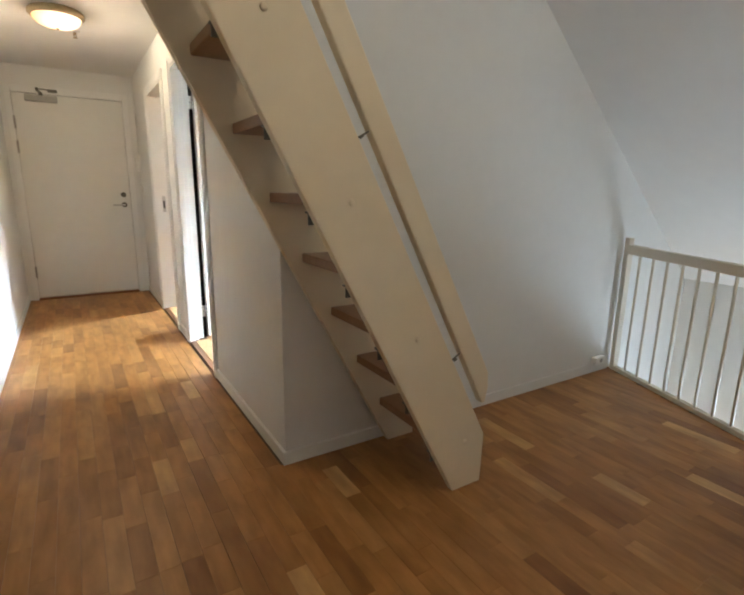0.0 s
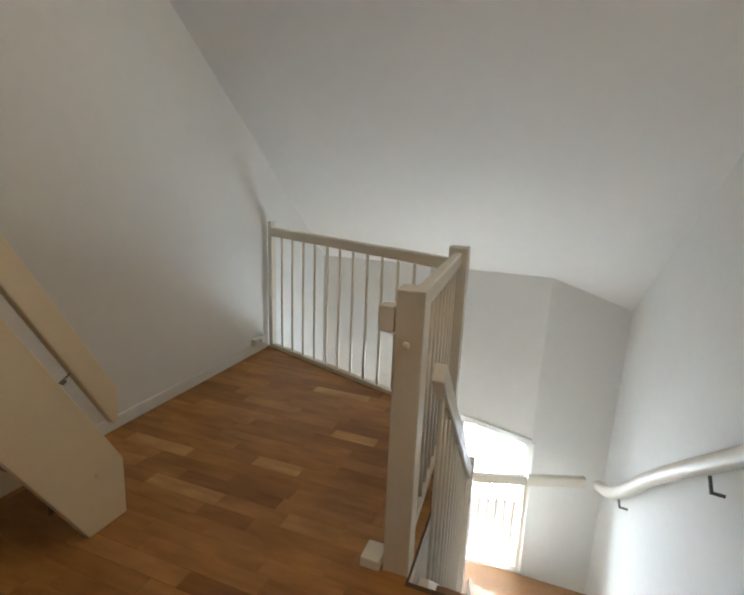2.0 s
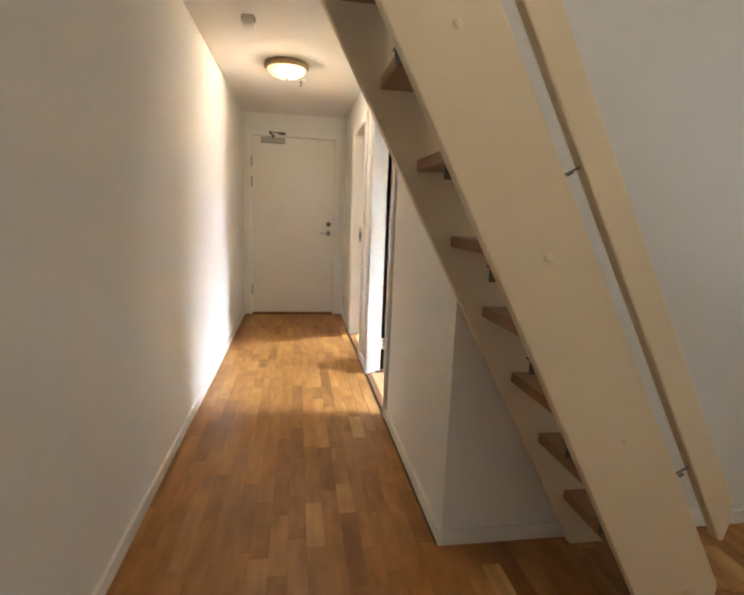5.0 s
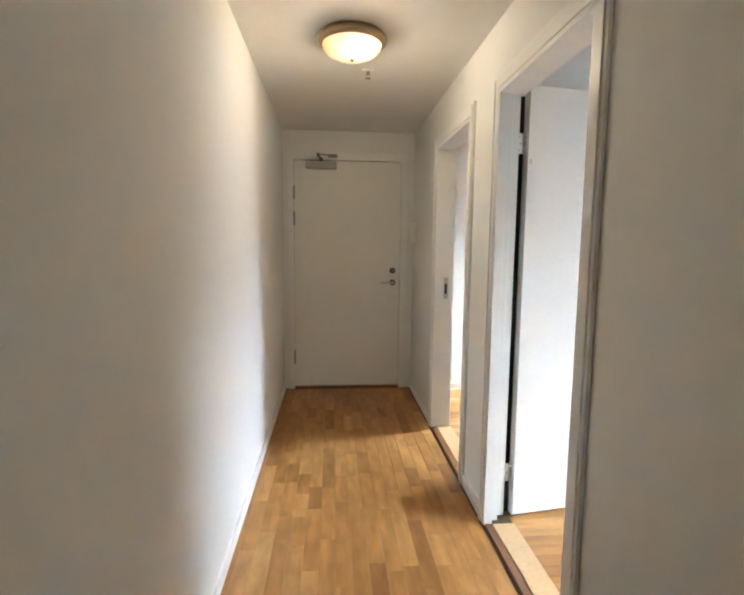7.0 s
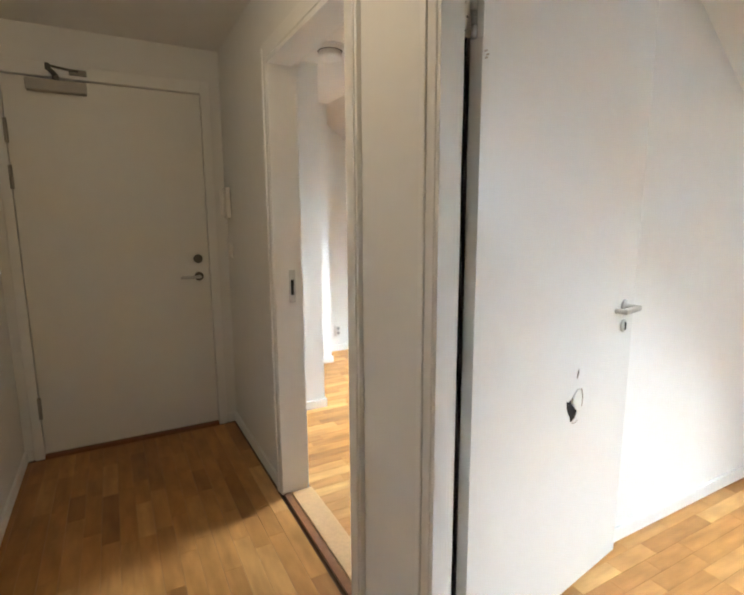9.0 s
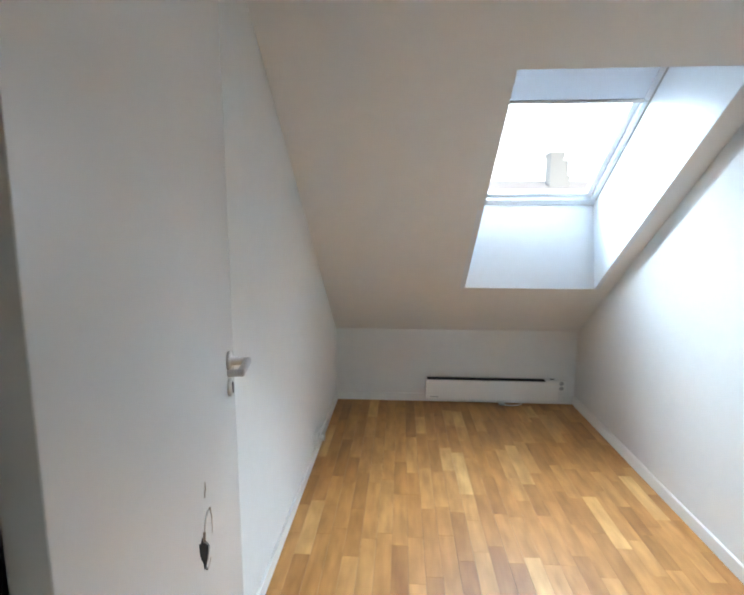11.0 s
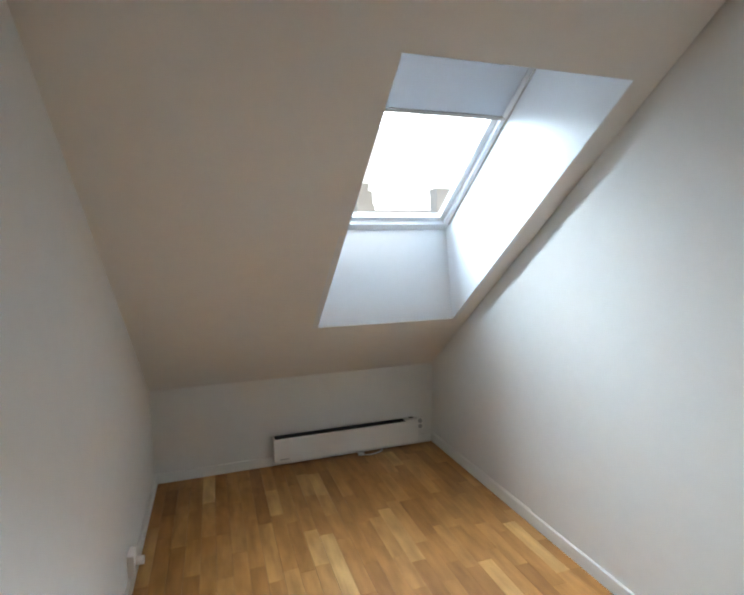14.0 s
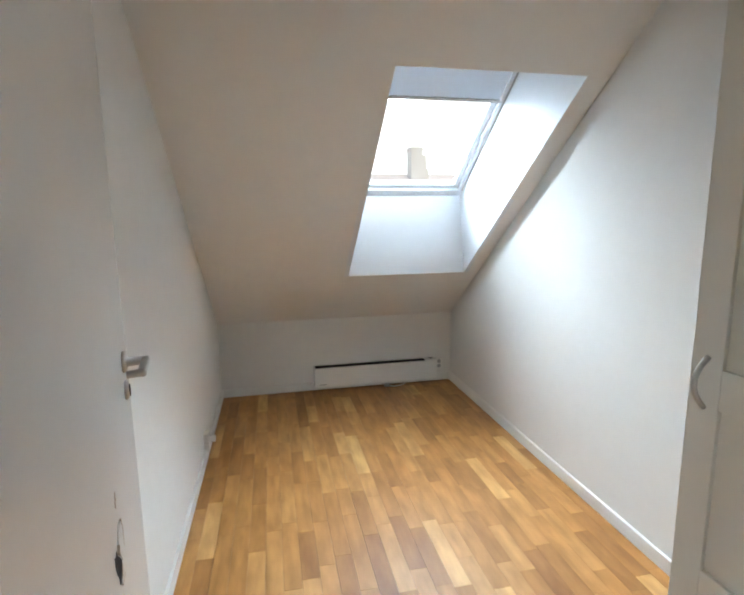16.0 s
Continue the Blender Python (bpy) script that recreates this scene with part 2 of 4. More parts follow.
def lathe(bm, profile, m, n=32):
    rings = []
    for r, z in profile:
        rings.append([bm.verts.new(m @ Vector((r * math.cos(2 * math.pi * i / n), r * math.sin(2 * math.pi * i / n), z))) for i in range(n)])
    for a, b in zip(rings, rings[1:]):
        for i in range(n):
            bm.faces.new((a[i], a[(i + 1) % n], b[(i + 1) % n], b[i]))
    bm.faces.new(rings[0][::-1])
    bm.faces.new(rings[-1])


def mesh_ob(name, bm, mat, smooth=False):
    bmesh.ops.recalc_face_normals(bm, faces=bm.faces)
    me = bpy.data.meshes.new(name)
    bm.to_mesh(me)
    bm.free()
    me.materials.append(mat)
    if smooth:
        for p in me.polygons:
            p.use_smooth = True
    return new(name, me)


def part(name, bm, mat, parent, label="", smooth=False):
    ob = mesh_ob(name, bm, mat, smooth)
    ob.parent = parent
    ob.matrix_parent_inverse = parent.matrix_world.inverted() if parent.matrix_world != Matrix() else Matrix()
    if label:
        tagged(ob, label)
    return ob


def thing(name, x, y, z, label, category, group="", kind=""):
    ob = new(name)
    ob.location = (x, y, z)
    ob.empty_display_size = 0.1
    ob.matrix_world = pose(x, y, z)
    return tagged(ob, label, category, group, kind)


def structure(name, bm, mat, label, category):
    return tagged(mesh_ob(name, bm, mat), label, category, kind="structure")


# ---- the plan ----
CW = 1.2                    # corridor's right wall
CH = 2.315                  # ceiling height
YE = 6.21                   # entrance wall
YS = 2.0                    # wall behind the loft stair
RX = 1.335                  # room side of the corridor wall
BY0, BY1 = 2.36, 4.21       # bedroom's side walls
KX = 4.61                   # knee wall
D1 = (3.195, 3.976, 2.005)    # bedroom doorway
D2 = (4.408, 5.205, 2.0)    # second doorway


def slope_hall(x):
    return 2.127 - 0.855 * (x - 2.637)


def slope_bed(x):
    return 0.574 + 0.753 * (KX - x)


# walls
bm = bmesh.new()
box(bm, -0.14, -1.4, 0, 0.034, YE + 0.2, 4.7)
structure("wall_west", bm, WALL, "light grey painted corridor wall", "wall")
bm = bmesh.new()
box(bm, 0, YE, 0, 0.115, YE + 0.2, CH)
box(bm, 1.095, YE, 0, CW, YE + 0.2, CH)
box(bm, 0.115, YE, 2.075, 1.095, YE + 0.2, CH)
structure("wall_entrance", bm, WALL, "light grey wall round the entrance door", "wall")
bm = bmesh.new()
for y0, y1 in ((BY0 - 0.002, D1[0]), (D1[1] + 0.13, D2[0]), (D2[1] + 0.02, YE + 0.2)):
    box(bm, CW, y0, 0, RX, y1, CH)
box(bm, CW, D1[0], D1[2], RX, D1[1] + 0.13, CH)
box(bm, CW, D1[1] + 0.03, 0, CW + 0.029, D1[1] + 0.13, D1[2])
box(bm, CW, D2[0], D2[2], RX, D2[1] + 0.02, CH)
structure("wall_corridor", bm, WALL, "light grey corridor wall with two doorways", "wall")
bm = bmesh.new()
prism(bm, [(CW, -2.7), (4.5, -2.7), (4.5, slope_hall(4.5)), (CW, slope_hall(CW))], "y", YS, BY0 - 0.002)
structure("wall_stair", bm, WALL, "light grey wall behind the loft stair", "wall")
bm = bmesh.new()
box(bm, 0, YS + 0.06, CH + 0.12, CW, YS + 0.2, 4.6)
structure("wall_loft_header", bm, WALL, "grey wall above the corridor ceiling", "wall")
bm = bmesh.new()
prism(bm, [(RX, 0), (KX, 0), (KX, slope_bed(KX)), (2.30, CH), (RX, CH)], "y", BY0 - 0.0015, BY0)
structure("wall_bedroom_south", bm, WALL, "pale painted bedroom wall under the slope", "wall")
bm = bmesh.new()
prism(bm, [(RX, 0), (KX, 0), (KX, slope_bed(KX)), (2.30, CH), (RX, CH)], "y", BY1, BY1 + 0.12)
structure("wall_bedroom_north", bm, WALL, "pale painted wall between the two rooms", "wall")
bm = bmesh.new()
box(bm, KX, BY0 - 0.1, 0, KX + 0.12, 7.9, slope_bed(KX) + 0.02)
structure("wall_knee", bm, WALL, "low grey knee wall under the roof slope", "wall")
bm = bmesh.new()
prism(bm, [(RX, 0), (KX, 0), (KX, slope_bed(KX)), (2.30, CH), (RX, CH)], "y", 7.45, 7.9)
structure("wall_second_room_north", bm, WALL, "pale wall of the second room", "wall")
bm = bmesh.new()
box(bm, RX, 6.14, 0, 1.81, 6.6, CH)
structure("wall_second_room_pier", bm, WALL, "pale boxed-in pier in the second room", "wall")
bm = bmesh.new()
box(bm, RX, 7.11, 0, 2.29, 7.449, CH)
structure("wall_second_room_chimney_breast", bm, WALL, "pale projecting wall in the second room", "wall")
bm = bmesh.new()
box(bm, CW + 0.01, YE + 0.2, 0, RX, 7.9, CH)
structure("wall_second_room_west", bm, WALL, "pale wall of the second room", "wall")

# stairwell: knee wall with the low window, splayed end wall, south wall
SX = 4.48
WIN = [(0.10, -2.02), (0.74, -2.10), (0.74, -0.69), (0.12, -0.80)]
bm = bmesh.new()
top = slope_hall(SX) + 0.02
prism(bm, [(0.74, -2.7), (YS, -2.7), (YS, top), (0.74, top)], "x", SX, SX + 0.2)
prism(bm, [(0.10, -2.7), (0.74, -2.7), WIN[1], WIN[0]], "x", SX, SX + 0.2)
prism(bm, [WIN[3], WIN[2], (0.74, top), (0.12, top)], "x", SX, SX + 0.2)
structure("wall_stairwell_knee", bm, WALL, "pale stairwell wall around the low window", "wall")
bm = bmesh.new()
prism(bm, [(SX, 0.12), (4.765, -0.48), (4.95, -0.42), (SX + 0.2, 0.12)], "z", -2.7, 0.62)
structure("wall_stairwell_splay", bm, WALL, "pale splayed end wall of the stairwell", "wall")
bm = bmesh.new()
prism(bm, [(4.95, -0.46), (-0.14, -1.02), (-0.14, -1.2), (4.95, -0.66)], "z", -2.7, 4.7)
structure("wall_south", bm, WALL, "light grey wall beside the stairs down", "wall")

# ceilings
bm = bmesh.new()
box(bm, 0, YS + 0.06, CH, CW, YE, CH + 0.12)
structure("ceiling_corridor", bm, CEIL, "white corridor ceiling", "ceiling")
bm = bmesh.new()
prism(bm, [(-0.14, slope_hall(-0.14)), (4.95, slope_hall(4.95)), (4.95, slope_hall(4.95) + 0.2), (-0.14, slope_hall(-0.14) + 0.2)], "y", -1.3, YS + 0.2)
structure("ceiling_hall", bm, CEIL, "white sloping ceiling over the stairwell", "ceiling")
HX0, HX1, HY0, HY1 = 2.82, 4.09, 2.465, 3.295


def slab(bm, x0, x1, y0, y1):
    prism(bm, [(x0, slope_bed(x0)), (x1, slope_bed(x1)), (x1, slope_bed(x1) + 0.1), (x0, slope_bed(x0) + 0.1)], "y", y0, y1)


bm = bmesh.new()
box(bm, RX, BY0 - 0.1, CH, 2.35, 7.9, CH + 0.1)
slab(bm, 2.297, HX0, BY0 - 0.1, 7.9)
slab(bm, HX1, KX + 0.12, BY0 - 0.1, 7.9)
slab(bm, HX0, HX1, BY0 - 0.1, HY0)
slab(bm, HX0, HX1, HY1, 5.5)
slab(bm, HX0, HX1, 6.3, 7.9)
structure("ceiling_rooms", bm, CEIL, "white sloping bedroom ceiling with skylight opening", "ceiling")


def skylight(name, y0, y1, label):
    """Lined opening: upright lining below, level lining above, a frame in the roof plane and its pane."""
    w = thing(name, HX1, (y0 + y1) / 2, 1.5, label, "window", kind="structure")
    bx, bz, tx, tz = 4.086, 1.495, 3.00, 2.328
    iy0, iy1 = y0 + 0.045, y1 - 0.045
    bm = bmesh.new()
    prism(bm, [(bx, slope_bed(bx)), (HX1 + 0.04, slope_bed(bx)), (HX1 + 0.04, bz + 0.05), (bx, bz)], "y", y0 + 0.003, y1 - 0.003)
    part("lining_bottom", bm, WINDOW, w)
    bm = bmesh.new()
    prism(bm, [(HX0 + 0.004, slope_bed(HX0)), (tx, tz), (tx, tz + 0.04), (HX0 - 0.03, slope_bed(HX0) + 0.16)], "y", y0 + 0.003, y1 - 0.003)
    part("lining_top", bm, WINDOW, w)
    for a, b, nm in ((y0 + 0.004, iy0, "lining_side"), (y1 - 0.004, iy1, "lining_side")):
        bm = bmesh.new()
        o = -0.03 if a < iy0 else 0.03
        lo = [(HX0 + 0.002, slope_bed(HX0)), (HX1 - 0.002, slope_bed(HX1))]
        hi = [(bx, bz), (tx, tz)]
        v = [bm.verts.new((x, a, z)) for x, z in lo] + [bm.verts.new((x, b, z)) for x, z in hi]
        u = [bm.verts.new((p.co.x, a + o, p.co.z)) for p in v]
        bm.faces.new(v)
        bm.faces.new(u[::-1])
        for i in range(4):
            bm.faces.new((v[i], v[(i + 1) % 4], u[(i + 1) % 4], u[i]))
        part(nm, bm, WINDOW, w)
    d = Vector((tx - bx, 0, tz - bz))
    ln = d.length
    m = Matrix((d.normalized(), Vector((0, 1, 0)), d.normalized().cross(Vector((0, 1, 0))))).transposed().to_4x4()
    m.translation = (bx, (y0 + y1) / 2, bz)
    if (m.to_3x3() @ Vector((0, 0, 1))).z < 0:
        m = m @ Matrix.Diagonal((1, -1, -1, 1))
    hw = (y1 - y0) / 2 - 0.045
    for nm, a, b, c, e in (("frame_bottom", -0.03, 0.05, -hw - 0.06, hw + 0.06), ("frame_top", ln - 0.02, ln + 0.06, -hw - 0.06, hw + 0.06),
                           ("frame_side", 0.05, ln - 0.02, -hw - 0.06, -hw + 0.03), ("frame_side", 0.05, ln - 0.02, hw - 0.03, hw + 0.06)):
        bm = bmesh.new()
        box(bm, a, c, 0.0, b, e, 0.07, 0.004, m)
        part(nm, bm, WINDOW, w)
    for c in (-hw + 0.002, hw - 0.002):
        bm = bmesh.new()
        box(bm, 0.05, c - 0.004, -0.006, ln - 0.03, c + 0.004, 0.002, 0.002, m)
        part("seal_bead", bm, GREYP, w, "grey sealing bead")
    sash = 0.035
    for nm, a, b, c, e in (("sash_bottom", 0.05, 0.05 + sash, -hw + 0.03, hw - 0.03), ("sash_top", ln - 0.02 - sash, ln - 0.02, -hw + 0.03, hw - 0.03),
                           ("sash_side", 0.05 + sash, ln - 0.02 - sash, -hw + 0.03, -hw + 0.03 + sash), ("sash_side", 0.05 + sash, ln - 0.02 - sash, hw - 0.03 - sash, hw - 0.03)):
        bm = bmesh.new()
        box(bm, a, c, 0.02, b, e, 0.06, 0.004, m)
        part(nm, bm, WINDOW, w)
    bm = bmesh.new()
    box(bm, 0.05 + sash, -hw + 0.03 + sash, 0.035, ln - 0.02 - sash, hw - 0.03 - sash, 0.041, 0, m)
    pane = part("pane", bm, PANE, w)
    pane.visible_shadow = False
    bm = bmesh.new()
    box(bm, 0.775, -hw + 0.008, 0.006, ln - 0.02, hw - 0.008, 0.010, 0, m)
    bl = part("roller_blind", bm, BLIND, w, "grey roller blind drawn partly down")
    bm = bmesh.new()
    box(bm, 0.760, -hw + 0.006, 0.000, 0.780, hw - 0.006, 0.014, 0.003, m)
    part("bottom_bar", bm, GREYM, bl)
    return w


skylight("window_1", HY0, HY1, "white-framed roof window in a deep lined opening")
# out of view: assumed copy, added to let daylight into the second room
skylight("window_2_unseen", 5.5, 6.3, "white-framed roof window in a deep lined opening")

# stairwell window
w3 = thing("window_3", SX, 0.42, -2.0, "tall white window with a slanted head in the stairwell", "window", kind="structure")
for nm, a, b in (("frame_bottom", 0, 1), ("frame_side", 1, 2), ("frame_top", 2, 3), ("frame_side", 3, 0)):
    bm = bmesh.new()
    cx, cz = 0.42, -1.4
    p, q = WIN[a], WIN[b]

    def inner(t):
        return (t[0] + (0.05 if t[0] < cx else -0.05), t[1] + (0.06 if t[1] < cz else -0.06))
    prism(bm, [p, q, inner(q), inner(p)], "x", SX + 0.05, SX + 0.13)
    part(nm, bm, WINDOW, w3)
bm = bmesh.new()
prism(bm, [(0.14, -1.98), (0.70, -2.06), (0.70, -0.74), (0.16, -0.85)], "x", SX + 0.085, SX + 0.091)
pane = part("pane", bm, PANE, w3)
pane.visible_shadow = False
for i in range(4):
    a, b = WIN[i], WIN[(i + 1) % 4]
    bm = bmesh.new()
    bar(bm, (SX - 0.008, a[0], a[1]), (SX - 0.008, b[0], b[1]), 0.05, 0.016, 0.002, up=(1, 0, 0))
    part("casing", bm, TRIM, w3)

# floors: slab under the staves
bm = bmesh.new()
prism(bm, [(0, -1.02), (1.96, -0.85), (1.96, 0.44), (3.05, 0.48), (3.60, 2.0), (CW, 2.0), (CW, YE + 0.05), (0, YE + 0.05)], "z", -0.22, -0.004)
floor_hall = structure("floor_corridor", bm, UNDER, "oak strip parquet in corridor and landing", "floor")
bm = bmesh.new()
box(bm, CW, BY0, -0.22, KX, BY1, -0.004)
floor_bed = structure("floor_bedroom", bm, UNDER, "honey-coloured oak strip parquet in the bedroom", "floor")
bm = bmesh.new()
box(bm, CW, BY1, -0.22, KX, 7.75, -0.004)
floor_two = structure("floor_second_room", bm, UNDER, "honey-coloured oak strip parquet in the second room", "floor")
# paled to act as a reflector, bouncing window light up the stairwell
bm = bmesh.new()
box(bm, 1.5, -1.2, -2.8, 4.7, YS, -2.6)
structure("floor_lower", bm, PALE, "pale lower floor at the foot of the stairs", "floor")
bm = bmesh.new()
prism(bm, [(1.962, 0.437), (3.06, 0.477), (3.61, 2.0), (3.61, 1.999), (3.618, 1.999), (3.068, 0.469), (1.962, 0.429)], "z", -0.24, -0.006)
structure("trim_floor_edge", bm, TRIM, "white painted edge board of the landing", "trim")


def skirting(name, x0, y0, x1, y1, h=0.062, t=0.014):
    bm = bmesh.new()
    a, b = Vector((x0, y0, h / 2)), Vector((x1, y1, h / 2))
    bar(bm, a, b, t, h, 0.003)
    structure(name, bm, TRIM, "white painted skirting board", "baseboard")


skirting("baseboard", 0.041, -0.9, 0.041, YE)
skirting("baseboard", CW - 0.007, YS - 0.014, CW - 0.007, 3.133)
skirting("baseboard", CW - 0.007, 4.039, CW - 0.007, 4.345)
skirting("baseboard", CW - 0.007, 5.27, CW - 0.007, YE)
skirting("baseboard", CW, YS - 0.007, 3.56, YS - 0.007)
skirting("baseboard", 0.036, YE - 0.007, 0.07, YE - 0.007)
skirting("baseboard", 1.14, YE - 0.007, CW - 0.014, YE - 0.007)
skirting("baseboard", 1.86, BY0 + 0.007, KX, BY0 + 0.007)
skirting("baseboard", RX, BY1 - 0.007, KX, BY1 - 0.007)
skirting("baseboard", KX - 0.007, BY0 + 0.014, KX - 0.007, BY1 - 0.014)
skirting("baseboard", RX, 6.133, 1.824, 6.133)
skirting("baseboard", 1.817, 6.14, 1.817, 6.6)
skirting("baseboard", RX, 7.103, 2.304, 7.103)
skirting("baseboard", 2.29, 7.443, KX, 7.443)


def door_trim(name, y0, y1, z, near, far, lip):
    """Linings and architraves of a doorway in the corridor wall."""
    d = thing(name, CW, (y0 + y1) / 2, 0, "white painted door lining with stepped architrave", "door frame", kind="structure")
    for a, b, nm in ((y0 - near, y0, "architrave"), (y1, y1 + far, "architrave")):
        bm = bmesh.new()
        box(bm, CW - 0.016, a, 0, CW, b, z + 0.06, 0.003)
        s = a + 0.012 if a < y0 else b - 0.012
        box(bm, CW - 0.022, min(s, (a + b) / 2), 0, CW - 0.014, max(s, (a + b) / 2), z + 0.045, 0.003)
        part(nm, bm, TRIM, d)
    bm = bmesh.new()
    box(bm, CW - 0.016, y0, z, CW, y1, z + 0.06, 0.003)
    part("architrave", bm, TRIM, d)
    for a, b, c in ((y0 - 0.004, y0 + 0.022, 0.10), (y1 - 0.012, y1 + 0.024, lip)):
        bm = bmesh.new()
        box(bm, CW - 0.012, a, 0, CW + c, b, z, 0.002)
        part("lining", bm, TRIM, d)
    bm = bmesh.new()
    box(bm, CW - 0.012, y0, z - 0.02, CW + 0.10, y1, z + 0.003, 0.002)
    part("lining", bm, TRIM, d)
    bm = bmesh.new()
    box(bm, CW + 0.10, y0 - 0.006, 0, RX + 0.012, y0 + 0.006, z, 0.002)
    part("rebate", bm, TRIM, d)
    bm = bmesh.new()
    box(bm, CW + 0.03, y0 + 0.02, -0.004, RX, y1 - 0.02, 0.012, 0.003)
    part("threshold", bm, OAK, d, "pale oak threshold strip")
    bm = bmesh.new()
    box(bm, CW - 0.006, y0, -0.004, CW + 0.03, y1, 0.007, 0.002)
    part("floor_strip", bm, JAROAK, d, "dark joint strip")
    return d


d1 = door_trim("door_1", D1[0], D1[1], D1[2], 0.062, 0.062, 0.03)
bm = bmesh.new()
box(bm, CW + 0.03, D1[1] + 0.024, 0, CW + 0.068, D1[1] + 0.128, D1[2], 0.003)
part("hinge_jamb", bm, TRIM, d1)
bm = bmesh.new()
box(bm, CW + 0.0685, D1[1] + 0.066, 0, CW + 0.114, D1[1] + 0.128, D1[2], 0.003)
part("hinge_jamb", bm, TRIM, d1)
# black strip in place of the shade behind the hinge gap
bm = bmesh.new()
box(bm, CW + 0.1145, D1[1] + 0.100, 0, RX + 0.012, D1[1] + 0.128, D1[2])
part("gap_shade", bm, BLACK, d1, "black strip standing for the shade in the hinge gap")
d2 = door_trim("door_2", D2[0], D2[1], D2[2], 0.062, 0.06, 0.12)
bm = bmesh.new()
box(bm, CW + 0.055, D2[1] - 0.016, 0.95, CW + 0.085, D2[1] - 0.011, 1.10, 0.001)
sp = part("strike_plate", bm, STEEL, d2, "steel strike plate")
# solid block; its black is the shade in the strike hole
bm = bmesh.new()
box(bm, CW + 0.062, D2[1] - 0.018, 0.985, CW + 0.076, D2[1] - 0.0155, 1.055)
part("strike_hole", bm, BLACK, sp)

# entrance door
e = thing("entrance_door", 0.6, YE, 0, "closed off-white entrance door with closer and locks", "door")
bm = bmesh.new()
box(bm, 0.1305, YE - 0.005, 0.025, 1.0795, YE + 0.04, 2.0575, 0.002)
leaf = part("leaf", bm, ENTRY, e)
for x0, x1, z0, z1 in ((0.08, 0.128, 0, 2.13), (1.082, 1.134, 0, 2.13)):
    bm = bmesh.new()
    box(bm, x0, YE - 0.022, z0, x1, YE + 0.06, z1, 0.004)
    part("frame_post", bm, TRIM, e)
bm = bmesh.new()
box(bm, 0.128, YE - 0.022, 2.062, 1.082, YE + 0.06, 2.13, 0.004)
part("frame_head", bm, TRIM, e)
# black backing paints the shade into the gap round the leaf
bm = bmesh.new()
box(bm, 0.128, YE + 0.02, 0.02, 1.082, YE + 0.06, 2.062)
part("rebate", bm, BLACK, e)
bm = bmesh.new()
box(bm, 0.128, YE - 0.03, -0.004, 1.082, YE + 0.06, 0.022, 0.003)
part("sill", bm, JAROAK, e, "dark stained oak sill")
bm = bmesh.new()
box(bm, 0.235, YE - 0.055, 1.985, 0.505, YE - 0.006, 2.043, 0.006)
cl = part("door_closer", bm, GREYM, e, "grey overhead door closer")
bm = bmesh.new()
tube(bm, (0.37, YE - 0.032, 2.04), (0.37, YE - 0.032, 2.066), 0.016)
bar(bm, (0.37, YE - 0.032, 2.070), (0.345, YE - 0.125, 2.078), 0.024, 0.010, 0.002)
bar(bm, (0.345, YE - 0.125, 2.090), (0.47, YE - 0.030, 2.098), 0.022, 0.008, 0.002)
tube(bm, (0.345, YE - 0.125, 2.070), (0.345, YE - 0.125, 2.100), 0.011)
box(bm, 0.43, YE - 0.036, 2.078, 0.51, YE - 0.0225, 2.108, 0.003)
part("closer_arm", bm, DARKM, cl)
for z, r in ((1.093, 0.027), (0.985, 0.027)):
    bm = bmesh.new()
    lathe(bm, [(r, 0), (r, 0.008), (r * 0.85, 0.012), (r * 0.5, 0.014), (r * 0.5, 0.022), (r * 0.3, 0.024)], pose(1.015, YE - 0.005, z, 90, 0, 0))
    part("lock_rosette", bm, DARKM, e, "dark metal rosette", True)
bm = bmesh.new()
tube(bm, (1.015, YE - 0.02, 0.985), (1.015, YE - 0.055, 0.985), 0.010)
bar(bm, (1.02, YE - 0.055, 0.985), (0.905, YE - 0.055, 0.985), 0.016, 0.018, 0.005)
part("lever_handle", bm, STEEL, e, "satin steel lever")
for z in (0.30, 1.55, 1.78):
    bm = bmesh.new()
    tube(bm, (0.131, YE - 0.026, z - 0.06), (0.131, YE - 0.026, z + 0.06), 0.009)
    part("hinge", bm, GREYM, e)

# intercom handset
ph = thing("intercom_handset", CW, 6.09, 1.30, "white wall intercom handset beside the entrance door", "intercom")
bm = bmesh.new()
box(bm, CW - 0.03, 6.055, 1.34, CW, 6.135, 1.52, 0.008)
part("base", bm, PLAST, ph)
bm = bmesh.new()
box(bm, CW - 0.055, 6.068, 1.35, CW - 0.03, 6.105, 1.51, 0.010)
part("receiver", bm, PLAST, ph)
bm = bmesh.new()
tube(bm, (CW - 0.02, 6.10, 1.34), (CW - 0.02, 6.11, 1.21), 0.006)
part("cord", bm, PLAST, ph)
sw = thing("light_switch", CW, 6.09, 1.15, "white light switch below the intercom", "light switch")
bm = bmesh.new()
box(bm, CW - 0.012, 6.05, 1.10, CW, 6.13, 1.19, 0.004)
pl = part("plate", bm, PLAST, sw)
bm = bmesh.new()
box(bm, CW - 0.018, 6.065, 1.115, CW - 0.011, 6.115, 1.175, 0.003)
part("rocker", bm, PLAST, pl)

# bedroom door leaf, open
HP = (1.345, 4.020)
